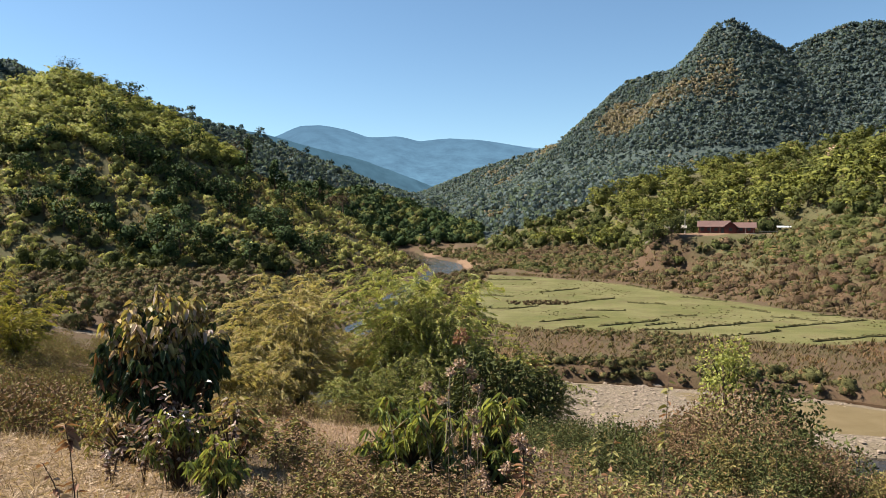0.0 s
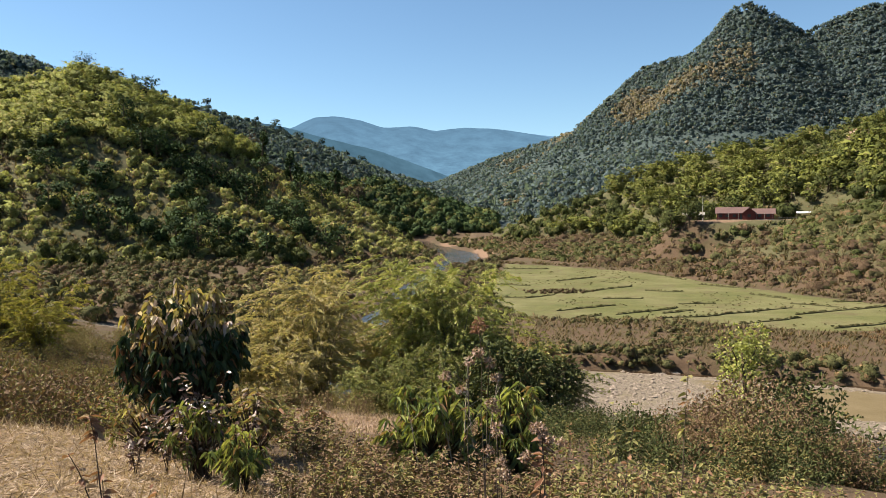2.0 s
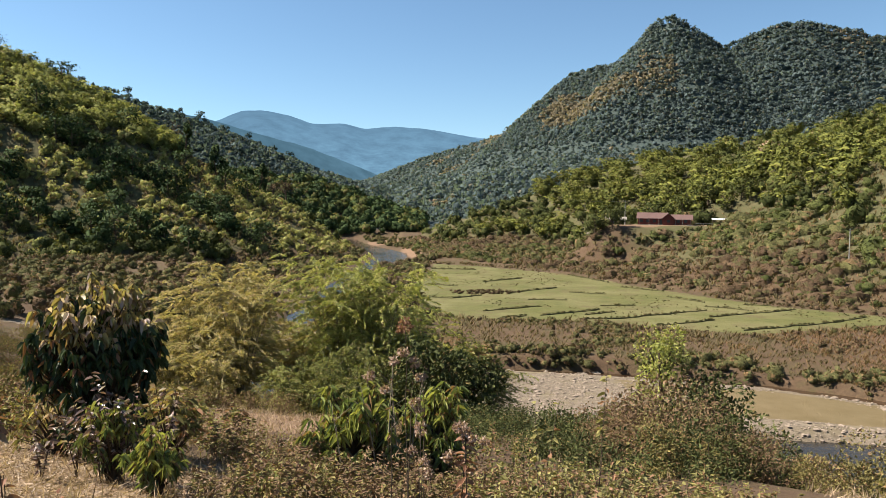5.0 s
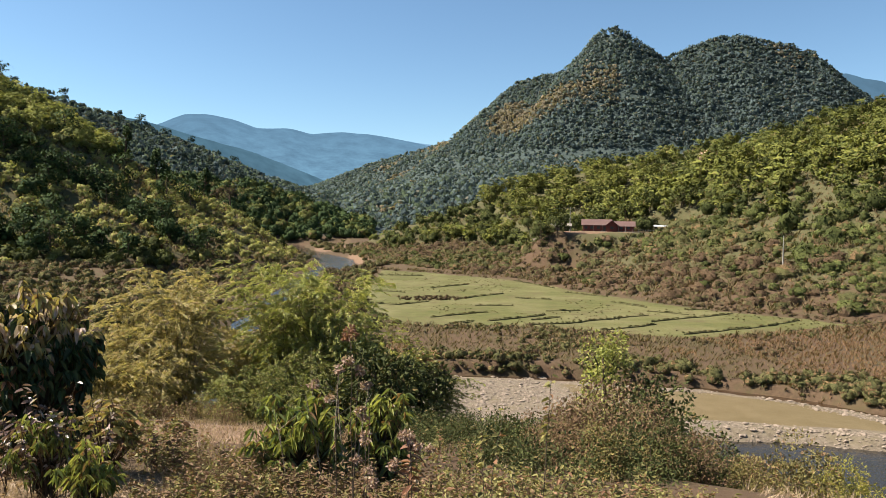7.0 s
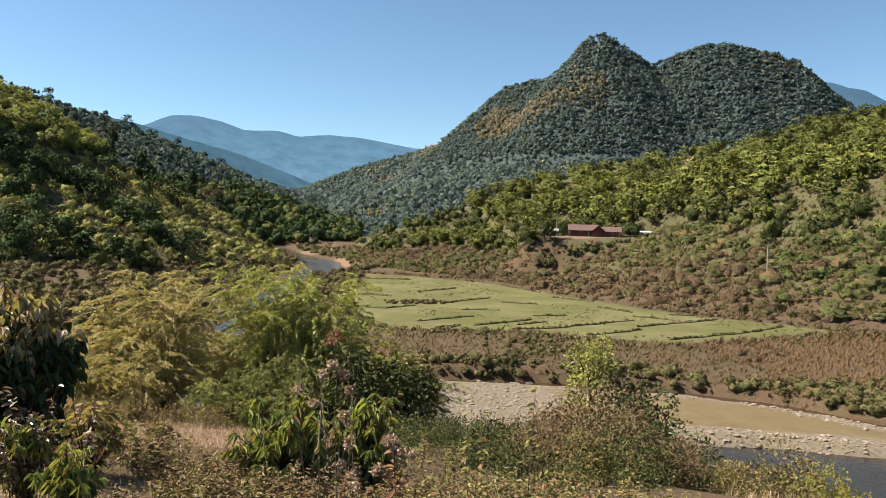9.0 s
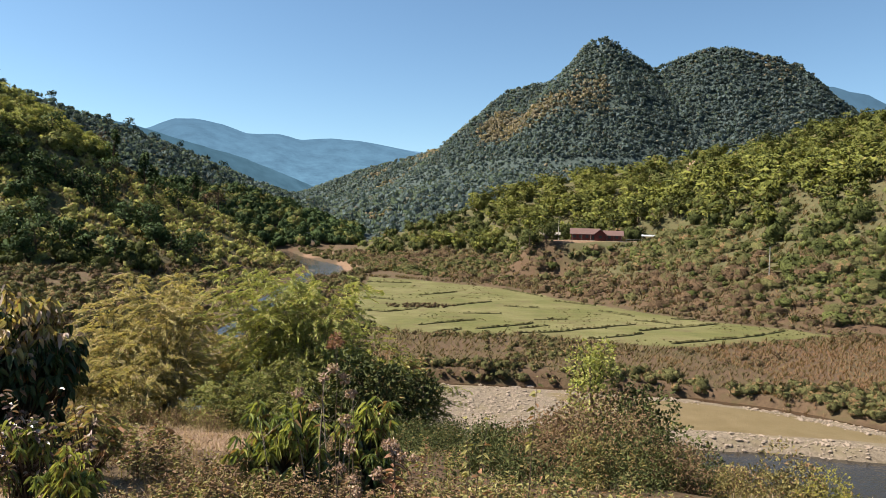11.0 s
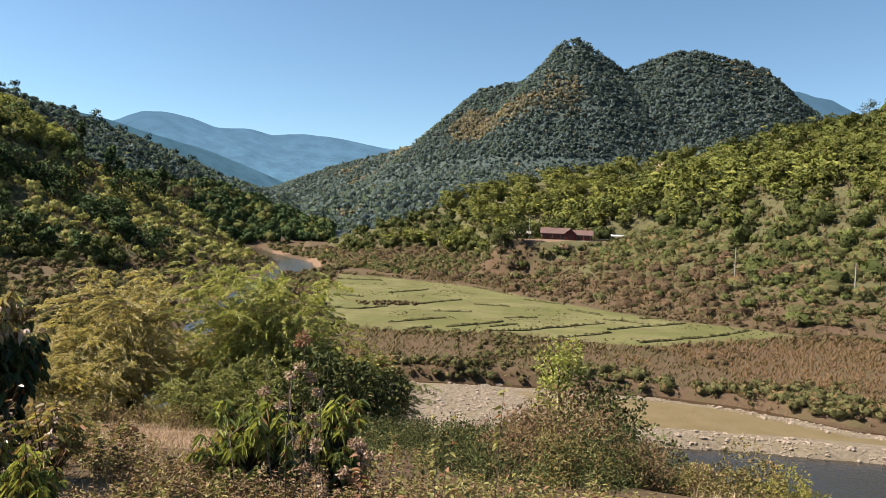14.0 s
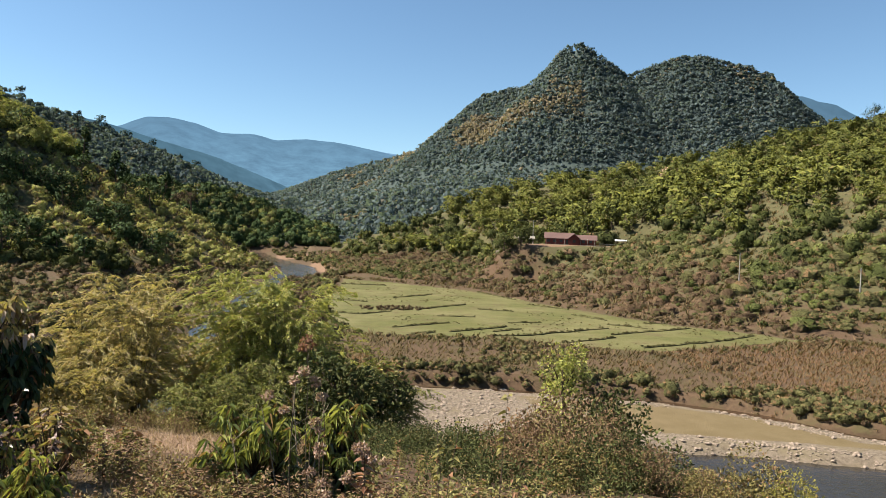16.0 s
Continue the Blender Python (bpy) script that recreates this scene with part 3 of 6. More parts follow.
# ---- far mountains ----
def backdrop(name, crest, width, top_col, foot_col, haze_glow, label):
    """A range so far off that it is seen through miles of air: a real slope with that haze painted as emission."""
    crest = np.array(crest, float)
    along = np.linspace(0, len(crest) - 1, 300)
    line = np.stack([np.interp(along, np.arange(len(crest)), crest[:, k]) for k in range(3)], axis=1)
    soft = np.hanning(13) / np.hanning(13).sum()
    for k in range(3):
        line[:, k] = np.convolve(np.pad(line[:, k], 6, "edge"), soft, "valid")
    line[:, 2] = line[:, 2] * 1.035 + 5 * fbm(line[:, 0], line[:, 1], 120, 5, 41)
    across = np.linspace(-1, 0.6, 40)
    out = unit(line[:, :2])
    v = np.empty((len(line), len(across), 3))
    for j, s in enumerate(across):
        xy = line[:, :2] + out * (s * width)
        h = line[:, 2] * (1 - abs(s)) ** 1.2 * (1 + 0.10 * smooth(abs(s), 0.0, 0.2) * fbm(xy[:, 0], xy[:, 1], 500, 3, 43))
        v[:, j] = np.column_stack([xy, h - 3])
    na = len(across)
    i = np.arange(len(line) - 1)[:, None] * na + np.arange(na - 1)[None]
    quads = np.stack([i, i + 1, i + na + 1, i + na], axis=-1)
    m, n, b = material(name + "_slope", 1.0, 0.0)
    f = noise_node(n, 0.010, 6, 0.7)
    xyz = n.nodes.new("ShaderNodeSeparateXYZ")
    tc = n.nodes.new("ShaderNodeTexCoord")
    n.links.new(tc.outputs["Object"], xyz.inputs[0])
    # Haze put into the emission colour: paler at the foot than at the crest.
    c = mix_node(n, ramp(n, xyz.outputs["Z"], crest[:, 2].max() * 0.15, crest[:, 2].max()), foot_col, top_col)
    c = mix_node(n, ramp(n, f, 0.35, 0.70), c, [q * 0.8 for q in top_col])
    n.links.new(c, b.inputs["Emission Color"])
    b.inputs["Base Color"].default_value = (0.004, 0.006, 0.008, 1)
    b.inputs["Emission Strength"].default_value = haze_glow
    return tagged(new(name, mesh_of(name, v, quads, 4, m, smooth_faces=True)), label, "mountain", kind="structure")


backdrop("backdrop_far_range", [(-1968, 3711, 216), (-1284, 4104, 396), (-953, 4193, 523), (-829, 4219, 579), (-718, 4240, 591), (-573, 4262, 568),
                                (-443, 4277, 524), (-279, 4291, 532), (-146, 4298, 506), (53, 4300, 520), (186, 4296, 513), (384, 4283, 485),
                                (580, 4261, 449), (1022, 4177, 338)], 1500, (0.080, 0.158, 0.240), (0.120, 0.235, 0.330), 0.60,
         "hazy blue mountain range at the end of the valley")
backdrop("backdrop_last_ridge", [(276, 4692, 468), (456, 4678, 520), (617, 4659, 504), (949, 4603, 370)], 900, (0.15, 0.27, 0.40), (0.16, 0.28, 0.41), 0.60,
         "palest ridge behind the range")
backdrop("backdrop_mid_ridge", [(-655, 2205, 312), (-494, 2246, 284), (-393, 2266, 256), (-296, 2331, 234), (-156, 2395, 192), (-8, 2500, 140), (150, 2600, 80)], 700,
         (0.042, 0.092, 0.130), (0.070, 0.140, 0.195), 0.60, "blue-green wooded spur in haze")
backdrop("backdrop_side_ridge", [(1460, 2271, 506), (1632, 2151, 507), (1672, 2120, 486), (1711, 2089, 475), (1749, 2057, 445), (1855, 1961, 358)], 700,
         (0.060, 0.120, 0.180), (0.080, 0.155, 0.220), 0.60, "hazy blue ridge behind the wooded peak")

# ---- plants that are things of their own ----
def stick(path, radius, sides=4):
    """A thin tapered stem as corners and quads."""
    path = np.asarray(path, float)
    tan = unit(np.gradient(path, axis=0))
    a = unit(np.cross(tan, np.array([0.31, 0.95, 0.05])))
    b = np.cross(tan, a)
    ang = np.arange(sides) * 2 * np.pi / sides
    rad = np.linspace(radius, radius * 0.3, len(path))
    v = path[:, None] + rad[:, None, None] * (np.cos(ang)[None, :, None] * a[:, None] + np.sin(ang)[None, :, None] * b[:, None])
    i = np.arange(len(path) - 1)[:, None] * sides + np.arange(sides)[None]
    j = np.arange(len(path) - 1)[:, None] * sides + (np.arange(sides)[None] + 1) % sides
    return v.reshape(-1, 3), np.stack([i, j, j + sides, i + sides], axis=-1).reshape(-1, 4)


def shape_plant(name, shape, mat, rng, stem_mat, lift, reach, stems=4, soft=0):
    """One plant of size 1 as meshes: its foliage, and a few stems from the root into it."""
    f = shape.reshape(-1, 3) + np.array([0, 0, lift])
    w = softened(f.reshape(-1, 4, 3), soft).reshape(-1, 6) if soft else f
    c = f.reshape(-1, 4, 3).mean(axis=1)
    tint = np.clip(0.5 + 1.1 * fbm(c[:, 0] + 1.7 * c[:, 2], c[:, 1] - 1.3 * c[:, 2], 0.45, 2, int(rng.integers(900))) + 0.35 * (rng.random(len(c)) - 0.5), 0, 1)
    leaf = mesh_of("foliage", w, np.arange(len(f)), 4, mat, np.repeat(tint, 4))
    sticks = []
    for k in range(stems):
        e = f[rng.integers(len(f))] * reach
        sticks.append(mesh_of("stem", *stick([(0, 0, -0.05), (e[0] * 0.35, e[1] * 0.35, e[2] * 0.55), e], 0.022), 4, stem_mat, smooth_faces=True))
    return leaf, sticks


def plants(name, kinds, x, y, z, size, rng, label, category, group=""):
    """Each plant is an empty at its root with foliage and stems; alike plants share their meshes."""
    first = {}
    for i in range(len(x)):
        k = int(rng.integers(len(kinds)))
        m = pose(float(x[i]), float(y[i]), float(z[i]), 0, 0, float(rng.uniform(0, 360))) @ Matrix.Diagonal((float(size[i]),) * 3 + (1,))
        if k in first:
            copy_thing(first[k], m).matrix_basis = m
            continue
        root = tagged(new(name), label, category, group)
        leaf, sticks = kinds[k]
        for nm, me in [("foliage", leaf)] + [("stem", q) for q in sticks]:
            new(nm, me).parent = root
        root.matrix_basis = m
        first[k] = root


# ---- woods on the hills ----
rng = np.random.default_rng(11)
far_crowns = [crown_shape(15, rng, 4, 0.62, 0.85, -0.4, 0.5) for _ in range(12)]
mid_crowns = [crown_shape(58, rng, 8, 0.30, 0.95, -0.35, 0.45, 0.56) for _ in range(7)]
shrubs = [crown_shape(26, rng, 6, 0.30, 0.8, -0.3, 0.5, 0.56) for _ in range(7)]
bamboos = [bamboo_shape(185, rng, 10, 0.60, (0.20, 0.075)) for _ in range(6)]

on_peak = lambda x, y, z, h, d, ds: (h["peak"] > 8) & (h["peak"] > h["bamboo"]) & (h["peak"] >= h["knoll"])
low, high = scatter(42000, (-4, 47), (560, 2000), on_peak, rng), scatter(30000, (8, 40), (900, 1500), lambda *k: on_peak(*k) & (k[2] > 130), rng)
x, y, z = (np.concatenate(k) for k in zip(low, high))
s = (1.9 + 3.3 * rng.random(len(x)) ** 2.0) * (0.75 + np.hypot(x, y) / 4200) * (1 + 0.35 * smooth(np.hypot(x, y), 1150, 850))
dry = fbm(x, y, 110, 3, 63) + 0.13 * rng.normal(size=len(x)) + 0.9 * np.maximum(smooth(to_line(x, y, [(288, 1219), (335, 1153), (365, 1135)])[0], 62, 14), smooth(to_line(x, y, [(396, 1113), (430, 1101), (425, 1150)])[0], 52, 10)) > 0.56
for pick, mat, label in ((~dry, HAZE_WOODS, "dense dark forest covering the pointed mountain"), (dry, DRY_WOODS, "tan dry-season trees on the mountain's flank")):
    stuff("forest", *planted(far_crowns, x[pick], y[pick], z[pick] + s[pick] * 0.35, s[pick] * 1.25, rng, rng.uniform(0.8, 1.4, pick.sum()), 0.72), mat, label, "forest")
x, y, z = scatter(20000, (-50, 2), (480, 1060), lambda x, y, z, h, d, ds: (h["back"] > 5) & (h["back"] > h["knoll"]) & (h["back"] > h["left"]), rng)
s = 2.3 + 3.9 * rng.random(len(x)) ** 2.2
stuff("forest", *planted(far_crowns, x, y, z + s * 0.4, s * 1.25, rng, rng.uniform(0.8, 1.4, len(x)), 0.72), HAZE_WOODS, "dark forest on the ridge above the far river bank", "forest")
x, y, z = scatter(2600, (-18, 3), (500, 680), lambda x, y, z, h, d, ds: (h["knoll"] > 3) & (h["knoll"] >= h["back"]), rng)
s = 2.6 + 4.6 * rng.random(len(x)) ** 1.8
shady = rng.random(len(x)) < 0.72
for pick, mat, label in ((shady, TREE_DARK, "dark green wood on the knoll above the river"), (~shady, GREEN_SCRUB, "lighter green trees among the dark wood of the knoll")):
    stuff("forest", *planted(mid_crowns, x[pick], y[pick], z[pick] + s[pick] * 0.5, s[pick], rng, 1.1), mat, label, "forest")
x, y, z = scatter(5000, (-46, -3), (235, 430), lambda x, y, z, h, d, ds: (h["left"] > 1.5) & (h["left"] > h["back"]), rng)
lot = fbm(x, y, 40, 3, 51) + 0.22 * rng.normal(size=len(x))
pick = (lot + 0.9 * smooth(z, 38, 70) > 0.45) & (z > 18) & ~((x > -122) & (y > 300) & (z < 48))
s = rng.uniform(6.0, 11.0, pick.sum())
stuff("bamboo_thicket", *planted(bamboos, x[pick], y[pick], z[pick] - 0.5, s, rng, 1.0, 0.75, 0.20), LEFT_BAMBOO, "yellow-green bamboo on the left hillside", "bamboo")
dark = ~pick & (fbm(x, y, 34, 3, 52) + 0.25 * rng.normal(size=len(x)) > 0.58)
s = rng.uniform(2.5, 5.0, dark.sum())
stuff("hill_scrub", *planted(mid_crowns, x[dark], y[dark], z[dark] + s * 0.4, s, rng, 1.15), DARK_LEAF, "dark green trees dotted over the hillside", "trees")
low = ~pick & ~dark & (fbm(x, y, 50, 3, 53) + 0.3 * rng.normal(size=len(x)) > 0.3)
s = rng.uniform(1.0, 2.2, low.sum())
stuff("hill_scrub", *planted(shrubs, x[low], y[low], z[low] + s * 0.3, s, rng), BROWN_LEAF, "brown dry bushes on the hillside", "bushes")
rest = ~pick & ~dark & ~low
s = 1.1 + 2.8 * rng.random(rest.sum()) ** 1.8
stuff("hill_scrub", *planted(mid_crowns, x[rest], y[rest], z[rest] + s * 0.3, s, rng), HILL_LEAF, "green bushes and small trees on the hillside", "bushes")
def beyond_stream(x, y):
    """On the field's side of the stream."""
    return y > np.interp(x, [q[0] for q in STREAM], [q[1] for q in STREAM])


def up_hill(x, y):
    return hill_share(x, y, BAMBOO_HILL, HILL_FOOT)[0] + 0.10 * fbm(x, y, 40, 3, 59)


def in_yard(x, y):
    return np.hypot((x - 106) / 26, (y - 261) / 12) < 1


x, y, z = scatter(3300, (0, 52), (150, 470), lambda x, y, z, h, d, ds: (h["bamboo"] > 2) & (up_hill(x, y) > np.interp(x, [40, 75, 95, 130, 200], [0.42, 0.36, 0.30, 0.28, 0.28])) & ~in_yard(x, y) & ~((x > 92) & (x < 134) & (y < 262)), rng)
lot = fbm(x, y, 60, 3, 57) + 0.3 * rng.normal(size=len(x)) + np.clip((z - 30) / 40, -0.3, 0.5)
pick = lot - 0.15 * smooth(x, 150, 230) > 0.20
s = rng.uniform(7.5, 13.5, pick.sum())
i = np.nonzero(pick)[0]
order = np.argsort(np.hypot(x[i] - HOUSE[0], y[i] - HOUSE[1]))
i, s, single = i[order], s[order], 280
plants("bamboo_clump", [shape_plant("bamboo_clump", k, BAMBOO_LEAF, rng, CULM, 0.0, 0.75, 4, 0.75) for k in bamboos], x[i[:single]], y[i[:single]], z[i[:single]] - 0.5, s[:single], rng,
       "yellow-green bamboo clump on the hill behind the house", "bamboo", "bamboo clumps behind the house")
stuff("bamboo_thicket", *planted(bamboos, x[i[single:]], y[i[single:]], z[i[single:]] - 0.5, s[single:], rng, 1.0, 0.75, 0.42), BAMBOO_LEAF, "yellow-green bamboo covering the hill", "bamboo")
dark = ~pick & (rng.random(len(x)) < 0.5)
s = rng.uniform(2.5, 5.0, dark.sum())
stuff("hill_scrub", *planted(mid_crowns, x[dark], y[dark], z[dark] + s * 0.4, s, rng, 1.15), DARK_LEAF, "dark green trees on the slope behind the house", "trees")
rest = ~pick & ~dark
s = rng.uniform(2.0, 4.5, rest.sum())
stuff("hill_scrub", *planted(mid_crowns, x[rest], y[rest], z[rest] + s * 0.3, s, rng), GREEN_SCRUB, "green bushes on the slope behind the house", "bushes")
x, y, z = scatter(18000, (0, 56), (120, 450), lambda x, y, z, h, d, ds: (h["bamboo"] > 0.6) & (inside(x, y, FIELD) < -0.8)
                  & (up_hill(x, y) < np.interp(x, [40, 75, 95, 130, 200], [0.44, 0.40, 0.34, 0.31, 0.32])) & ~in_yard(x, y), rng)
green = fbm(x, y, 45, 3, 61) + 0.35 * rng.normal(size=len(x)) + 3.0 * (up_hill(x, y) - 0.10) * (x > 85) > 0.0
shady = green & (rng.random(len(x)) < 0.30)
for pick, mat, label in ((green & ~shady, OLIVE_LEAF, "olive-green scrub on the slope below the house"), (shady, DARK_LEAF, "dark green scrub on the slope below the house"), (~green, BROWN_LEAF, "dry brown scrub on the slope below the house")):
    s = (0.7 + 3.4 * rng.random(pick.sum()) ** 3.0) * np.where(green[pick] & (x[pick] > 105), 1.25, 1.0)
    stuff("scrub", *planted(shrubs, x[pick], y[pick], z[pick] + s * 0.1, s * 1.15, rng, rng.uniform(0.6, 1.1, len(s)), 0.55, -0.1), mat, label, "scrub")


# ---- building blocks for single things ----
def tube(path, radii, sides=6):
    """A tapered stem along a path: corners and quads."""
    path = np.asarray(path, float)
    radii = np.broadcast_to(radii, len(path))
    tan = unit(np.gradient(path, axis=0))
    ref = np.where(np.abs(tan[:, 2:3]) > 0.9, np.array([[1.0, 0, 0]]), np.array([[0, 0, 1.0]]))
    a = unit(np.cross(tan, ref))
    b = np.cross(tan, a)
    ang = np.arange(sides) * 2 * np.pi / sides
    v = path[:, None] + radii[:, None, None] * (np.cos(ang)[None, :, None] * a[:, None] + np.sin(ang)[None, :, None] * b[:, None])
    i = np.arange(len(path) - 1)[:, None] * sides + np.arange(sides)[None]
    j = np.arange(len(path) - 1)[:, None] * sides + (np.arange(sides)[None] + 1) % sides
    return v.reshape(-1, 3), np.stack([i, j, j + sides, i + sides], axis=-1).reshape(-1, 4)


def joined(pieces):
    verts, quads, k = [], [], 0
    for v, q in pieces:
        verts.append(v)
        quads.append(q + k)
        k += len(v)
    return np.concatenate(verts), np.concatenate(quads)


def wide_leaves(centres, along, length, width, rng, droop=0.25, up_hint=None):
    """Broad leaves of two halves along a rib, tips drooping: corners (n, 6, 3) and quads."""
    n = len(centres)
    along = unit(along)
    across = unit(np.cross(along, rng.normal(size=(n, 3)) * 0.5 + np.array([0, 0, 1.0])))
    up = np.cross(across, along)
    up *= np.sign(up[:, 2:3] + 1e-6)
    L, W = np.broadcast_to(length, n)[:, None], np.broadcast_to(width, n)[:, None]
    base = centres
    p1, p2, tip = base + along * L * 0.33, base + along * L * 0.70, base + along * L
    fall = np.array([0, 0, -1.0])
    v = np.stack([base, p1 - across * W * 0.5 + up * W * 0.18, p2 - across * W * 0.42 + up * W * 0.12 + fall * L * droop * 0.45, tip + fall * L * droop,
                  p2 + across * W * 0.42 + up * W * 0.12 + fall * L * droop * 0.45, p1 + across * W * 0.5 + up * W * 0.18], axis=1)
    i = np.arange(n)[:, None] * 6
    quads = np.concatenate([i + np.array([[0, 1, 2, 3]]), i + np.array([[0, 3, 4, 5]])], axis=0)
    return v.reshape(-1, 3), quads


def part(name, verts, quads, mat, parent, label="", tint=None, smooth_faces=False):
    me = mesh_of(name, verts, quads, 4, mat, tint if tint is not None else np.full(len(verts), 0.5), smooth_faces)
    ob = new(name, me)
    ob.parent = parent
    return tagged(ob, label)


def leaf_part(name, corners, mat, parent, rng, label=""):
    corners = corners.reshape(-1, corners.shape[-1])
    return part(name, corners, np.arange(len(corners)).reshape(-1, 4), mat, parent, label, np.repeat(rng.random(len(corners) // 4), 4))


def thing(name, x, y, label, category, z=None, turn=0.0, group=""):
    """An empty at the base of a thing, on the ground."""
    ob = new(name)
    ob.matrix_world = pose(x, y, height(x, y) if z is None else z, 0, 0, turn)
    return tagged(ob, label, category, group)


def box(x0, x1, y0, y1, z0, z1):
    v = np.array([(x, y, z) for z in (z0, z1) for x, y in ((x0, y0), (x1, y0), (x1, y1), (x0, y1))], float)
    return v, np.array([(0, 3, 2, 1), (4, 5, 6, 7), (0, 1, 5, 4), (1, 2, 6, 5), (2, 3, 7, 6), (3, 0, 4, 7)])


# ---- trees ----
def tree(name, x, y, tall, wide, mat, rng, label, category="tree", n=900, card=0.5, trunk_share=0.35, bare=False, slim=1.0):
    """Tapered trunk, limbs, and a crown of leaf clumps round the limbs' ends."""
    root = thing(name, x, y, label, category)
    root.location.z -= 0.3
    lean = rng.normal(size=2) * 0.04 * tall
    top = np.array([lean[0], lean[1], tall * 0.8])
    s = np.linspace(0, 1, 7)
    trunk = s[:, None] * top + np.column_stack([np.sin(s * 4) * 0.01 * tall, np.cos(s * 3) * 0.01 * tall - 0.01 * tall, 0 * s])
    pieces = [tube(trunk, np.linspace(0.028, 0.010, 7) * tall, 7)]
    ends = [top]
    for k in range(9):
        u = rng.uniform(trunk_share, 0.95)
        p = u * top
        a = k * 2.4 + rng.uniform(-0.4, 0.4)
        out = np.array([np.cos(a) * wide / 2, np.sin(a) * wide / 2, 0]) * rng.uniform(0.55, 0.95) * (1.15 - 0.5 * u)
        q = p + out + np.array([0, 0, tall * rng.uniform(0.08, 0.2)])
        mid = (p + q) / 2 + np.array([0, 0, -0.03 * tall])
        pieces.append(tube(np.array([p, mid, q]), np.array([0.010, 0.007, 0.003]) * tall, 5))
        ends.append(q)
        if bare:
            for j in range(4):
                e = q + rng.normal(size=3) * np.array([0.12, 0.12, 0.08]) * tall
                pieces.append(tube(np.array([mid, (mid + e) / 2 + 0.01 * tall, e]), np.array([0.005, 0.003, 0.0015]) * tall, 4))
                ends.append(e)
    part("trunk", *joined(pieces), BARK, root, "", None, True)
    ends = np.array(ends)
    own = rng.integers(0, len(ends), n)
    out = ball_points(n, rng, 0.45)
    rad = (wide * 0.27 if not bare else wide * 0.16) * rng.uniform(0.7, 1.25, len(ends))[own][:, None]
    c = ends[own] + out * rad * np.array([1, 1, 0.8 * slim])
    along = out + rng.normal(size=(n, 3)) * 0.5 + np.array([0, 0, -0.35])
    if card < 0.45:
        shape = leaves(c, along, card * rng.uniform(0.7, 1.3, n), card * 0.6 * rng.uniform(0.7, 1.3, n), rng)
    else:
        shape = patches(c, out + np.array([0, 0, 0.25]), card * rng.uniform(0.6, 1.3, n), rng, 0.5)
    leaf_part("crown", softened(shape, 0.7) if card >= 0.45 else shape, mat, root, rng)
    return root


def bamboo_clump(x, y, tall, spread, mat, rng, label, n=7000, culms=26, leaf=(0.34, 0.070), low=0.08):
    """Arching culms that carry drooping sprays of narrow leaves."""
    root = thing("bamboo_clump", x, y, label, "bamboo")
    root.location.z -= 0.15
    pts, ways = [], []
    per, each = max(4, n // culms // 30), 30
    for k in range(culms):
        a = rng.uniform(0, 2 * np.pi)
        reach = spread * rng.uniform(0.1, 1.0)
        h = tall * rng.uniform(0.5, 1.0)
        s = np.linspace(0, 1, 9)
        bend = reach * s ** 1.9 + 0.6 * rng.random()
        sway = rng.normal() * 0.4
        path = np.column_stack([np.cos(a + sway * s) * bend, np.sin(a + sway * s) * bend, h * (s - 0.2 * s ** 4)])
        part("culm", *tube(path, np.linspace(0.035, 0.006, 9), 5), CULM, root, "", None, True)
        for u in rng.uniform(low, 1.0, per) ** 0.9:
            p = np.array([np.interp(u, s, path[:, j]) for j in range(3)])
            b = rng.uniform(0, 2 * np.pi)
            L = rng.uniform(0.7, 1.7) * (0.5 + 0.09 * tall * math.sin(math.pi * min(1, u * 0.9)))
            v = np.array([math.cos(b), math.sin(b), rng.uniform(-0.1, 0.5)]) + 0.35 * np.array([math.cos(a), math.sin(a), 0])
            w = rng.uniform(0.05, 1.0, (each, 1))
            pts.append(p + v * w * L + np.array([0, 0, -0.45]) * w ** 2 * L + rng.normal(size=(each, 3)) * 0.05)
            ways.append(v + np.array([0, 0, -0.9]) * w + rng.normal(size=(each, 3)) * 0.4)
    c, w = np.concatenate(pts), np.concatenate(ways)
    m = len(c)
    f = leaves(c, w, leaf[0] * rng.uniform(0.6, 1.3, m), leaf[1] * rng.uniform(0.7, 1.3, m), rng, 0.15).reshape(-1, 3)
    part("foliage", f, np.arange(len(f)).reshape(-1, 4), mat, root, "", np.repeat(rng.random(m // each), each * 4))
    return root


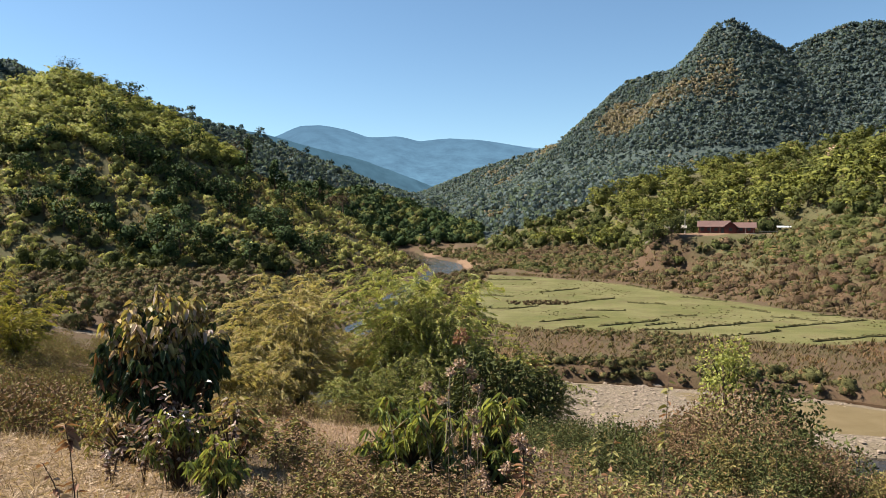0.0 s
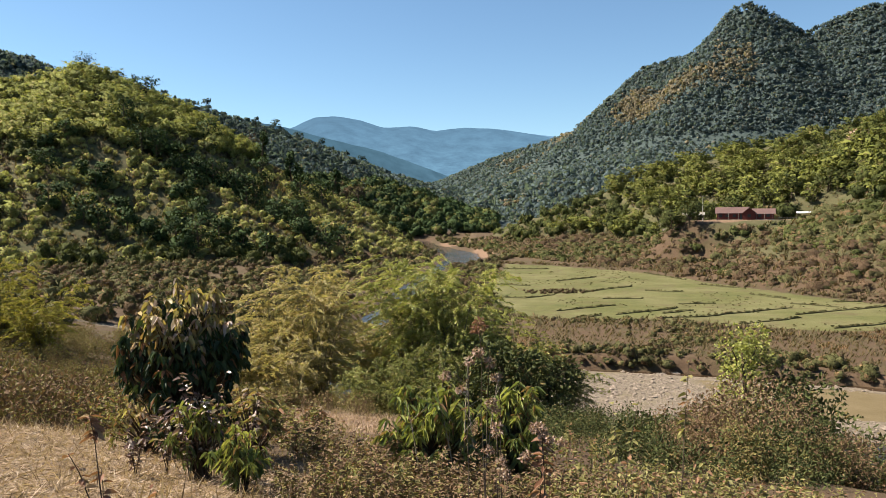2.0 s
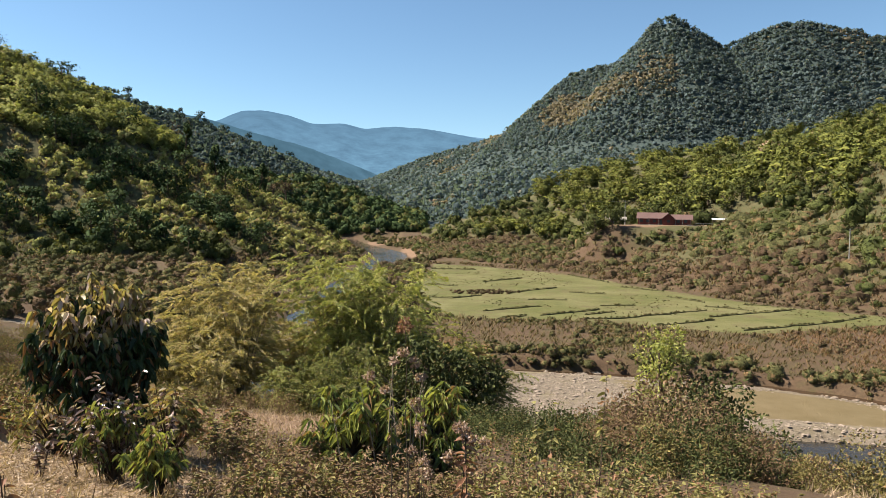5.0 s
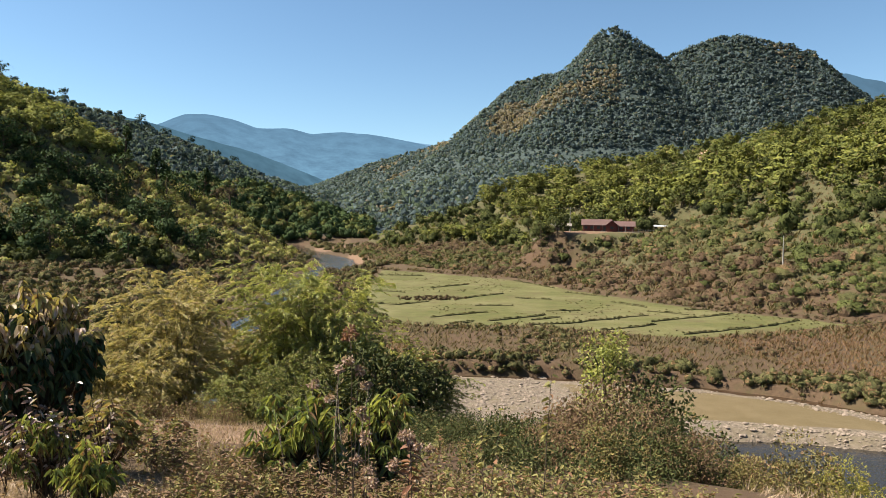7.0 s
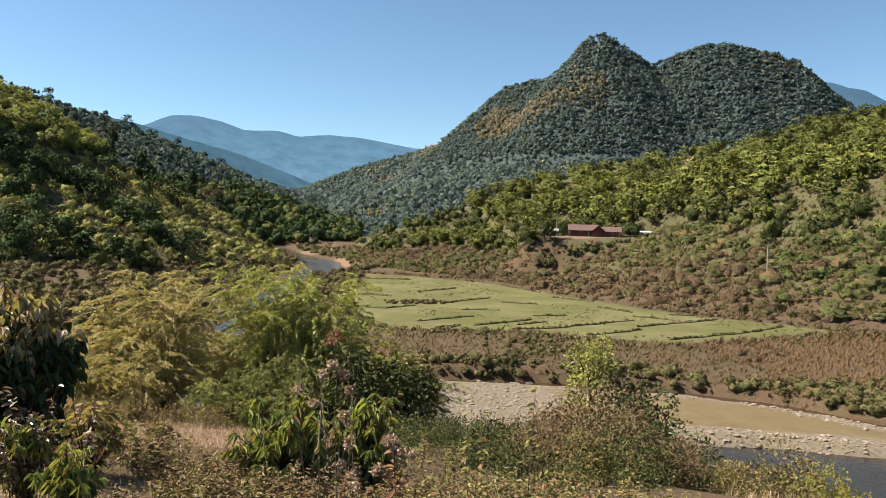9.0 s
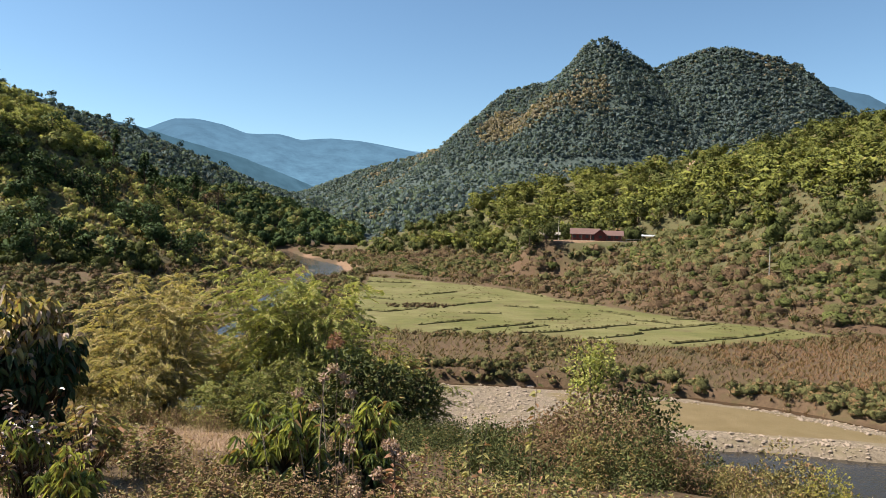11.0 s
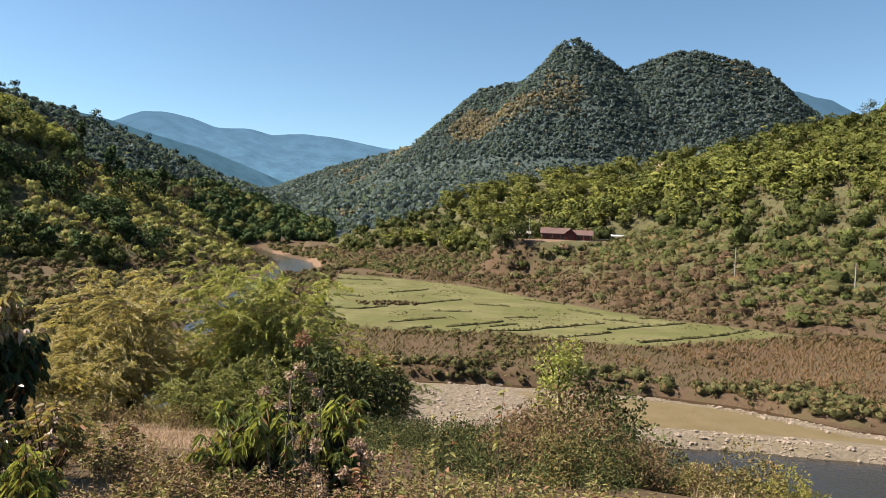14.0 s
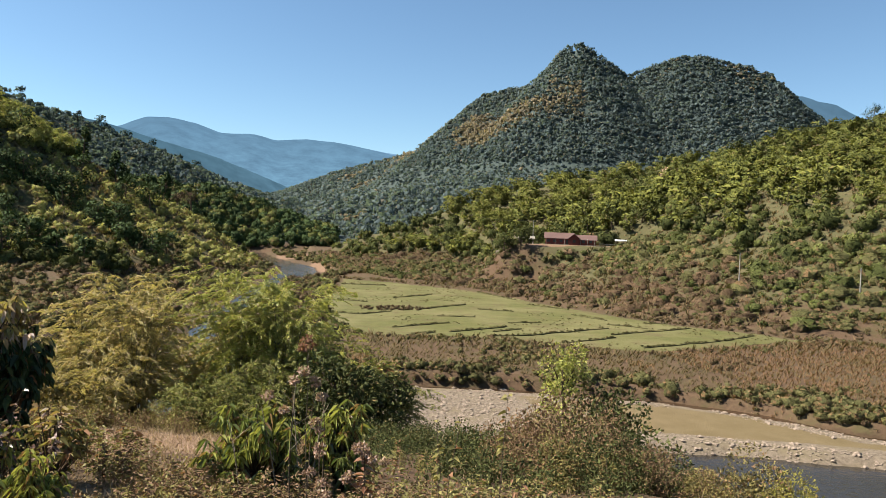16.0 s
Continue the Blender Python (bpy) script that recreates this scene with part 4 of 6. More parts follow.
def big_leaf_bush(name, x, y, tall, wide, leaf, mat, tip_mat, rng, label, whorls=70, per=9, droop=0.5, stem_mat=None, low=0.25, lumpy=0.0, crest=0.55, hang=(-0.5, 0.6)):
    """A bush whose long leaves hang in whorls from the ends of its shoots."""
    root = thing(name, x, y, label, "bush")
    root.location.z -= 0.1
    pieces, old, fresh = [], [], []
    for k in range(whorls):
        v = unit(rng.normal(size=3))
        v[2] = abs(v[2]) if rng.random() < (0.55 if crest > 0.4 else 0.68) else v[2] * 0.8
        e = np.array([v[0] * wide / 2, v[1] * wide / 2, tall * (low + (1 - low) * 0.5) + v[2] * tall * (1 - low) * 0.5]) * rng.uniform(0.82, 1.0)
        e[:2] *= 1 + lumpy * noise.noise(Vector(v) * 1.9 + Vector((x, y, 0)))
        e[2] *= 1 + 0.5 * lumpy * noise.noise(Vector(v) * 2.3 + Vector((y, x, 3)))
        e[2] = max(e[2], leaf[0] * 0.8)
        base = np.array([rng.normal() * 0.06, rng.normal() * 0.06, 0.0])
        mid = np.array([e[0] * 0.35, e[1] * 0.35, e[2] * 0.6])
        pieces.append(tube(np.array([base, mid, e]), np.array([0.022, 0.012, 0.005]) * (0.6 + tall * 0.25), 5))
        a = rng.uniform(0, 2 * np.pi, per)
        up = rng.uniform(hang[0], hang[1], per)
        way = np.column_stack([np.cos(a), np.sin(a), up]) + v * (0.5 if hang[0] > -0.6 else 0.25)
        start = e - v * rng.uniform(0, leaf[0] * 0.9, (per, 1))
        (fresh if (v[2] > crest and rng.random() < 0.75) else old).append((start, way))
    part("stem", *joined(pieces), stem_mat or BARK, root, "", None, True)
    for nm, group, mt in (("leaves", old, mat), ("young_leaves", fresh, tip_mat)):
        if group:
            c, w = np.concatenate([g[0] for g in group]), np.concatenate([g[1] for g in group])
            n = len(c)
            L = leaf[0] * rng.uniform(0.6, 1.2, n)
            v, q = wide_leaves(c, w, L, L * leaf[1], rng, droop)
            part(nm, v, q, mt, root, "", np.repeat(rng.random(n), 6))
    return root


def weed(name, x, y, tall, rng, mat, label, stems=3, leaf=(0.12, 0.4), per=14, heads=None, head_size=0.05, stem_r=0.006, category="weed", lean=0.2, head_mat=None, leaf_from=0.3):
    """Thin upright stems with leaves along them and, where asked, dry heads on top."""
    root = thing(name, x, y, label, category)
    root.location.z -= 0.05
    pieces, c, w, hc = [], [], [], []
    for k in range(stems):
        a = rng.uniform(0, 2 * np.pi)
        h = tall * rng.uniform(0.7, 1.0) if k else tall
        s = np.linspace(0, 1, 6)
        path = np.column_stack([np.cos(a) * lean * h * s ** 1.5, np.sin(a) * lean * h * s ** 1.5, h * s]) + rng.normal(size=(6, 3)) * 0.008 * h * s[:, None]
        pieces.append(tube(path, np.linspace(stem_r, stem_r * 0.4, 6), 5))
        u = rng.uniform(leaf_from, 1.0, per)
        p = np.stack([np.interp(u, s, path[:, j]) for j in range(3)], axis=1)
        b = rng.uniform(0, 2 * np.pi, per)
        c.append(p)
        w.append(np.column_stack([np.cos(b), np.sin(b), rng.uniform(-0.3, 0.6, per)]))
        hc.append(path[-1])
        if heads:
            for j in range(heads - 1):
                u = rng.uniform(0.75, 0.97)
                p = np.array([np.interp(u, s, path[:, q]) for q in range(3)])
                e = p + np.array([rng.normal(), rng.normal(), 0.6 + abs(rng.normal()) * 0.5]) * head_size * 1.8
                pieces.append(tube(np.array([p, (p + e) / 2, e]), np.array([0.4, 0.3, 0.2]) * stem_r, 4))
                hc.append(e)
    part("stem", *joined(pieces), BARK, root, "", None, True)
    if per:
        c, w = np.concatenate(c), np.concatenate(w)
        L = leaf[0] * rng.uniform(0.6, 1.2, len(c))
        v, q = wide_leaves(c, w, L, L * leaf[1], rng, 0.35)
        part("leaves", v, q, mat, root, "", np.repeat(rng.random(len(c)), 6))
    if heads:
        for p in hc:
            o = ball_points(46, rng, 0.3)
            f = leaves(p + o * head_size * np.array([1, 1, 0.8]), o + rng.normal(size=(46, 3)) * 0.4, head_size * 0.75, head_size * 0.4, rng)
            leaf_part("flower_head", f, head_mat or PINK, root, rng)
    return root


def fine_shrub(n, rng, lumps=7, leaf=(0.10, 0.045), low=-0.45):
    """A loose bush of radius 1 made of many small leaves (sizes in shares of it)."""
    mids = ball_points(lumps, rng, 0.3) * 0.65
    own = rng.integers(0, lumps, n)
    out = ball_points(n, rng, 0.5)
    c = mids[own] + out * rng.uniform(0.3, 0.5, lumps)[own][:, None]
    c[:, 2] = np.maximum(c[:, 2], low)
    along = out + rng.normal(size=(n, 3)) * 0.6
    return leaves(c, along, leaf[0] * rng.uniform(0.6, 1.4, n), leaf[1] * rng.uniform(0.6, 1.4, n), rng)


def weed_shape(rng, stems=2, leaves_each=32, leaf=(0.11, 0.045)):
    """Slender stems, 1 high, with small leaves up their length, as four-cornered pieces."""
    out = []
    for k in range(stems):
        a, lean = rng.uniform(0, 2 * np.pi), rng.uniform(0.05, 0.4)
        foot = np.array([rng.normal() * 0.08, rng.normal() * 0.08, 0])
        tip = foot + np.array([math.cos(a) * lean, math.sin(a) * lean, rng.uniform(0.6, 1.0)])
        w = np.array([math.sin(a), -math.cos(a), 0]) * 0.008
        out.append(np.array([[foot - w, foot + w, tip + w * 0.4, tip - w * 0.4]]))
        u = rng.uniform(0.2, 1.0, (leaves_each, 1))
        b = rng.uniform(0, 2 * np.pi, leaves_each)
        way = np.column_stack([np.cos(b), np.sin(b), rng.uniform(-0.6, 0.5, leaves_each)])
        c = foot + (tip - foot) * u + way * leaf[0] * 0.5
        out.append(leaves(c, way, leaf[0] * rng.uniform(0.6, 1.3, leaves_each), leaf[1] * rng.uniform(0.6, 1.3, leaves_each), rng))
    return np.concatenate(out)


# ---- the house and its yard ----
TIMBER = plain_material("red_timber_wall", (0.144, 0.031, 0.022), (0.094, 0.021, 0.016), 3.0, 0.7, 0.25, 0.2)
ROOFING = plain_material("brown_roof_sheet", (0.135, 0.080, 0.068), (0.095, 0.056, 0.050), 2.0, 0.6, 0.3, 0.2)
PALE = plain_material("pale_boards", (0.262, 0.237, 0.200), (0.187, 0.162, 0.131), 2.0, 0.8, 0.2, 0.2)
SHEET = plain_material("white_roof_sheet", (0.487, 0.499, 0.512), (0.412, 0.424, 0.437), 1.5, 0.5, 0.4, 0.1)
DARK_GAP = plain_material("dark_window_glass", (0.012, 0.011, 0.011), (0.022, 0.019, 0.017), 4.0, 0.3, 0.5, 0.05)
CONCRETE = plain_material("pole_concrete", (0.300, 0.281, 0.250), (0.237, 0.218, 0.193), 3.0, 0.85, 0.2, 0.2)
WIRE = plain_material("black_cable", (0.019, 0.019, 0.019), (0.028, 0.028, 0.028), 8.0, 0.6, 0.3, 0.05)
GREY_WOOD = plain_material("weathered_wood", (0.162, 0.137, 0.112), (0.112, 0.094, 0.075), 4.0, 0.9, 0.1, 0.3)


def gable_roof(x0, x1, y0, y1, eave, ridge, along, over=0.6, thick=0.12):
    """Two sloping slabs with thickness over a block; along: the ridge's axis."""
    pieces = []
    for side in (-1, 1):
        if along == "x":
            ym = (y0 + y1) / 2
            ye = y0 - over if side < 0 else y1 + over
            drop = (ridge - eave) * over / ((y1 - y0) / 2)
            q = [(x0 - over, ym, ridge), (x1 + over, ym, ridge), (x1 + over, ye, eave - drop), (x0 - over, ye, eave - drop)]
        else:
            xm = (x0 + x1) / 2
            xe = x0 - over if side < 0 else x1 + over
            drop = (ridge - eave) * over / ((x1 - x0) / 2)
            q = [(xm, y0 - over, ridge), (xm, y1 + over, ridge), (xe, y1 + over, eave - drop), (xe, y0 - over, eave - drop)]
        a = np.array(q, float)
        v = np.concatenate([a, a + np.array([0, 0, thick])])
        pieces.append((v, np.array([(0, 1, 2, 3), (4, 7, 6, 5), (0, 4, 5, 1), (1, 5, 6, 2), (2, 6, 7, 3), (3, 7, 4, 0)])))
    return joined(pieces)


def gable_wall(x0, x1, y0, y1, z0, eave, ridge, along):
    pieces = [box(x0, x1, y0, y1, z0, eave)]
    for k in (0, 1):
        if along == "x":
            x = x0 if k == 0 else x1
            v = np.array([(x - 0.05, y0, eave), (x - 0.05, y1, eave), (x - 0.05, (y0 + y1) / 2, ridge - 0.05), (x + 0.05, y0, eave), (x + 0.05, y1, eave), (x + 0.05, (y0 + y1) / 2, ridge - 0.05)])
        else:
            y = y0 if k == 0 else y1
            v = np.array([(x0, y - 0.05, eave), (x1, y - 0.05, eave), ((x0 + x1) / 2, y - 0.05, ridge - 0.05), (x0, y + 0.05, eave), (x1, y + 0.05, eave), ((x0 + x1) / 2, y + 0.05, ridge - 0.05)])
        pieces.append((v, np.array([(0, 1, 2, 2), (3, 5, 4, 4), (0, 3, 4, 1), (1, 4, 5, 2), (2, 5, 3, 0)])))
    return joined([(v, np.array([q if len(set(q)) == 4 else (q[0], q[1], q[2], q[0]) for q in quads])) for v, quads in pieces])


def block(name, dims, mat, parent, label=""):
    v, q = box(*dims)
    return part(name, v, q, mat, parent, label)


house = thing("house", HOUSE[0] - 0.3, HOUSE[1] - 1.0, "long red timber house with brown gabled roofs on a levelled yard", "house", HOUSE[2], -21)
for x0, x1, y0, y1, eave, ridge, axis in ((-10.4, 1.0, -2.6, 3.2, 2.9, 4.9, "x"), (-0.6, 3.6, -4.2, 2.4, 2.9, 4.6, "y"), (3.0, 10.4, -2.6, 2.8, 2.5, 4.2, "x")):
    w = part("wall", *gable_wall(x0, x1, y0, y1, 0.0, eave, ridge, axis), TIMBER, house, "red-stained board wall")
    part("roof", *gable_roof(x0, x1, y0, y1, eave, ridge, axis), ROOFING, house, "brown sheet roof")
for wx, wy in ((-9.0, -2.66), (-6.6, -2.66), (-3.9, -2.66), (1.5, -4.26), (5.3, -2.66), (8.2, -2.66)):
    win = block("window", (wx - 0.6, wx + 0.6, wy, wy + 0.04, 1.0, 2.1), DARK_GAP, house, "dark window opening")
    for bar in ((wx - 0.68, wx - 0.6, wy - 0.03, wy + 0.05, 0.95, 2.15), (wx + 0.6, wx + 0.68, wy - 0.03, wy + 0.05, 0.95, 2.15),
                (wx - 0.6, wx + 0.6, wy - 0.03, wy + 0.05, 2.1, 2.17), (wx - 0.6, wx + 0.6, wy - 0.05, wy + 0.05, 0.93, 1.0)):
        block("window_frame", bar, TIMBER, win)
block("door", (-1.9, -1.0, -2.68, -2.62, 0.15, 2.1), DARK_GAP, house, "dark doorway")
for px in (-9.8, -6.0, -2.4, 4.2, 7.0, 9.9):
    part("post", *tube([(px, -3.4, 0), (px, -3.4, 2.6)], 0.07, 6), PALE, house, "pale porch post")
house.scale = (0.9, 0.9, 0.9)
block("floor_edge", (-10.6, 10.6, -3.6, -2.7, -0.3, 0.12), PALE, house, "pale concrete plinth")

shed = thing("shed", 85.5, 267.5, "small grey plank shed with a low roof", "shed", HOUSE[2], -18)
part("wall", *gable_wall(-3.6, 3.6, -1.8, 1.8, 0, 1.9, 2.7, "x"), GREY_WOOD, shed)
part("roof", *gable_roof(-3.6, 3.6, -1.8, 1.8, 1.9, 2.7, "x", 0.4), PALE, shed, "pale sheet roof")
shed = thing("shed", 77.5, 271.5, "little dark hut with a thatched roof", "shed", None, -10)
part("wall", *gable_wall(-1.6, 1.6, -1.3, 1.3, 0, 1.7, 2.4, "x"), DARK_GAP, shed)
part("roof", *gable_roof(-1.6, 1.6, -1.3, 1.3, 1.7, 2.4, "x", 0.4), GREY_WOOD, shed)
shed = thing("lean_to", 122.7, 260.5, "open lean-to with a white sheet roof", "shed", None, -22)
for px, py in ((-2.8, -1.2), (2.8, -1.2), (-2.8, 1.2), (2.8, 1.2)):
    part("post", *tube([(px, py, -0.4), (px, py, 2.3)], 0.06, 6), GREY_WOOD, shed)
v, q = box(-2.9, 2.4, -1.6, 1.6, 2.3, 2.42)
v[:, 2] += v[:, 1] * 0.16
part("roof", v, q, SHEET, shed, "white corrugated roof")
tbl = thing("bench", 113.5, 254.0, "pale low plank bench in the yard", "bench", HOUSE[2], -21)
block("seat", (-3.0, 3.0, -0.5, 0.5, 0.7, 0.82), PALE, tbl)
for px in (-2.6, 0, 2.6):
    block("leg", (px - 0.08, px + 0.08, -0.4, 0.4, -0.05, 0.7), PALE, tbl)


def power_pole(x, y, tall, arms, label, z=None):
    pole = thing("utility_pole", x, y, label, "utility pole", z)
    part("shaft", *tube([(0, 0, -0.8), (0, 0, tall * 0.5), (0, 0, tall)], [0.17, 0.14, 0.10], 8), CONCRETE, pole, "", None, True)
    for k in range(arms):
        arm = block("crossarm", (-0.9, 0.9, -0.06, 0.06, tall - 0.45 - 0.8 * k, tall - 0.33 - 0.8 * k), GREY_WOOD, pole)
        for px in (-0.75, 0.0, 0.75):
            part("insulator", *tube([(px, 0, tall - 0.33 - 0.8 * k), (px, 0, tall - 0.13 - 0.8 * k)], [0.06, 0.04], 6), PALE, arm)
    return (x, y, pole.location.z + tall)


P1 = power_pole(87.3, 262.5, 9.0, 1, "pale concrete power pole beside the red house")
P2 = power_pole(115.0, 173.0, 8.8, 0, "slender concrete pole among the scrub on the slope")
P3 = power_pole(131.0, 149.0, 7.2, 0, "short pale pole in the scrub")


def cable(a, b, sag, label):
    s = np.linspace(0, 1, 14)
    p = np.array(a)[None] * (1 - s[:, None]) + np.array(b)[None] * s[:, None]
    p[:, 2] -= sag * 4 * s * (1 - s)
    me = mesh_of("cable", *tube(p, 0.022, 4), 4, WIRE, smooth_faces=True)
    return tagged(new("cable", me), label, "cable")


for k in (-0.75, 0.75):
    cable((P1[0] + k, P1[1], P1[2] - 0.15), (62.0 + k, 268.0, P1[2] + 1.5), 1.0, "thin black power line over the slope")
cable((P1[0], P1[1], P1[2] - 0.2), (104.0, 263.0, HOUSE[2] + 4.6), 0.5, "thin black power line to the house")

# ---- single trees on the hills ----
rng = np.random.default_rng(23)
dark_spots = [(-138, 252, 9), (-129, 247, 10), (-123, 246, 9), (-100, 254, 11), (-92, 255, 12), (-87, 262, 10), (-146, 280, 8), (-138, 282, 8), (-135, 309, 13),
              (-130, 311, 15), (-114, 313, 13), (-108, 317, 16), (-99, 321, 12), (-155, 271, 10), (-142, 249, 9), (-117, 254, 8), (-111, 259, 8), (-78, 262, 9),
              (-71, 267, 9), (-151, 354, 15), (-119, 350, 12), (-160, 296, 9), (-66, 351, 13), (-76, 348, 12), (-92, 341, 12), (-103, 262, 9), (-96, 249, 8)]
for line in RAVINES:
    for (x0, y0, d0), (x1, y1, d1) in zip(line[:-1], line[1:]):
        for k in np.arange(0.15, 1, 0.8 if line is not RAVINES[0] else 0.42):
            dark_spots.append((x0 + (x1 - x0) * k + rng.normal() * 3, y0 + (y1 - y0) * k + rng.normal() * 3, rng.uniform(6, 11) * (1.4 if line is RAVINES[0] else 0.9)))
for x, y, tall in dark_spots:
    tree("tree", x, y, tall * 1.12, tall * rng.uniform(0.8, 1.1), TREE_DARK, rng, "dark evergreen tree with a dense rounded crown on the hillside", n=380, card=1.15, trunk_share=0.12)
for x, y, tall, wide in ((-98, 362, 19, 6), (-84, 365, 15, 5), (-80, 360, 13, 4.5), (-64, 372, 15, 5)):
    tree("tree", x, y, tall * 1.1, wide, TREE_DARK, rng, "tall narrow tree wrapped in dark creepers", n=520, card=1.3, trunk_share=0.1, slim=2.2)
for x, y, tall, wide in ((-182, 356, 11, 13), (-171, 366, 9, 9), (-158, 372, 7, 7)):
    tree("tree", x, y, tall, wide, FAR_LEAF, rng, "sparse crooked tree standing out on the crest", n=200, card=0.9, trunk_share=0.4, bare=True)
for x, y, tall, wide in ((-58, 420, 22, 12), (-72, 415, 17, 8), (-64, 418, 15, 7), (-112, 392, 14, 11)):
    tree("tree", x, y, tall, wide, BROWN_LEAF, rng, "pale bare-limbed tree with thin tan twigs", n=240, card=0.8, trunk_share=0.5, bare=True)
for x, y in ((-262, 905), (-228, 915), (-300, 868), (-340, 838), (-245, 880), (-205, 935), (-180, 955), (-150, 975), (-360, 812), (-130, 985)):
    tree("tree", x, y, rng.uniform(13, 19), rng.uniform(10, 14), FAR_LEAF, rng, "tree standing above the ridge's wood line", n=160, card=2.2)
tree("tree", 262, 295.5, 10, 10, FAR_LEAF, rng, "grey leafless-looking round tree on the bamboo hill", n=500, card=0.6, bare=True)
tree("tree", 228, 352, 9, 8, DARK_LEAF, rng, "dark tree on the crest of the bamboo hill", n=300, card=1.2)
tree("tree", 190, 352, 9, 10, PINK, rng, "pinkish dry-flowering tree amid bamboo", n=260, card=0.9)
for x, y, s in ((81, 258, 9), (76, 262, 8), (118, 285, 11), (108, 288, 10), (98, 290, 10), (128, 283, 10), (90, 287, 9), (138, 276, 9)):
    tree("tree", x, y, s, s * 0.95, DARK_LEAF, rng, "dark leafy tree at the edge of the house yard", n=420, card=1.1, trunk_share=0.2)

# ---- scrub on the flat between the field, the stream and the left bank ----
small = [crown_shape(16, rng, 5, 0.46, 0.8, -0.3, 0.5, 0.58) for _ in range(7)]


def grass_tuft():
    """A handful of upright blades, 1 high."""
    k = 7
    a = rng.uniform(0, 2 * np.pi, k)
    way = np.column_stack([np.cos(a) * 0.6, np.sin(a) * 0.6, np.ones(k)])
    return leaves(np.column_stack([np.cos(a) * 0.35, np.sin(a) * 0.35, np.full(k, 0.35)]), way, rng.uniform(0.8, 1.7, k), 0.20, rng, 0.2)


tuft = [grass_tuft() for _ in range(6)]
def flat_scrub(n, az, dist, mask, size, mat, label, shapes=small, lift=0.3, tall=1.0, name="scrub"):
    x, y, z = scatter(n, az, dist, mask, rng, hidden=False)
    s = rng.uniform(size[0], size[1], len(x))
    return stuff(name, *planted(shapes, x, y, z + s * lift, s, rng, tall, 0.75, 0.3 if shapes is not tuft else -1.5), mat, label, "scrub")


def clear(x, y, z, h, d, ds):
    return (d > 10) & (ds > 2.2) & (gravel_mask(x, y, d, ds) < 0.5) & (inside(x, y, FIELD) < -1.0) & (h["bamboo"] < 2) & (h["left"] < 2)


flat_scrub(3600, (0, 56), (60, 190), lambda x, y, z, h, d, ds: clear(x, y, z, h, d, ds) & (x > 2) & (fbm(x, y, 18, 3, 71) > -0.15) & beyond_stream(x, y), (0.25, 0.95), BROWN_LEAF,
           "reddish-brown dry scrub between the field and the stream")
flat_scrub(6000, (0, 56), (60, 150), lambda x, y, z, h, d, ds: clear(x, y, z, h, d, ds) & (x > 2) & (ds < 8 + 9 * fbm(x, y, 16, 2, 72)) & beyond_stream(x, y), (0.4, 1.7), OLIVE_LEAF,
           "olive-green bushes along the far bank of the stream")
flat_scrub(2000, (-42, 4), (95, 330), lambda x, y, z, h, d, ds: clear(x, y, z, h, d, ds), (0.9, 2.6), OLIVE_LEAF, "olive scrub on the flat at the foot of the left hill", mid_crowns)
flat_scrub(1500, (-42, 4), (95, 330), lambda x, y, z, h, d, ds: clear(x, y, z, h, d, ds), (0.8, 2.2), BROWN_LEAF, "brown dry scrub at the foot of the left hill", mid_crowns)
flat_scrub(1500, (-8, 8), (320, 640), lambda x, y, z, h, d, ds: (d > 10) & (h["knoll"] < 3) & (h["bamboo"] < 3) & (h["left"] < 3) & (gravel_mask(x, y, d, ds) < 0.4), (1.2, 3.0), OLIVE_LEAF,
           "scrub on the valley floor upstream")

def rusty(x, y):
    """Where the dry flat carries rust-brown grass rather than olive."""
    return fbm(x, y, 26, 3, 75) + 0.5 * smooth(x - 0.25 * y, 26, 50) - 0.1


flat_scrub(30000, (0, 56), (56, 170), lambda x, y, z, h, d, ds: clear(x, y, z, h, d, ds) & beyond_stream(x, y) & (rusty(x, y) > -0.05), (0.2, 0.46), BROWN_GRASS, "rust-brown dry grass on the flat ground", tuft, 0.15, 1.3, "dry_grass")
flat_scrub(15000, (0, 56), (56, 170), lambda x, y, z, h, d, ds: clear(x, y, z, h, d, ds) & beyond_stream(x, y) & (rusty(x, y) < 0.15), (0.25, 0.6), OLIVE_GRASS, "olive-tan grass on the flat ground", tuft, 0.15, 1.0, "dry_grass")
flat_scrub(5000, (0, 56), (120, 420), lambda x, y, z, h, d, ds: (h["bamboo"] > 0.4) & ~in_yard(x, y) & (inside(x, y, FIELD) < 0), (0.5, 1.1), BROWN_GRASS, "dry brown grass on the slope below the house", tuft, 0.1, 1.0, "dry_grass")
flat_scrub(9000, (0, 56), (120, 420), lambda x, y, z, h, d, ds: (h["bamboo"] > 0.4) & ~in_yard(x, y) & (inside(x, y, FIELD) < 0), (0.7, 1.8), OLIVE_GRASS, "olive grass on the slope below the house", tuft, 0.1, 1.0, "dry_grass")
flat_scrub(12000, (-46, 2), (150, 420), lambda x, y, z, h, d, ds: (h["left"] > 1.0) & (h["left"] > h["back"]), (0.8, 2.0), OLIVE_GRASS, "olive grass between the bushes of the left hill", tuft, 0.1, 1.0, "dry_grass")

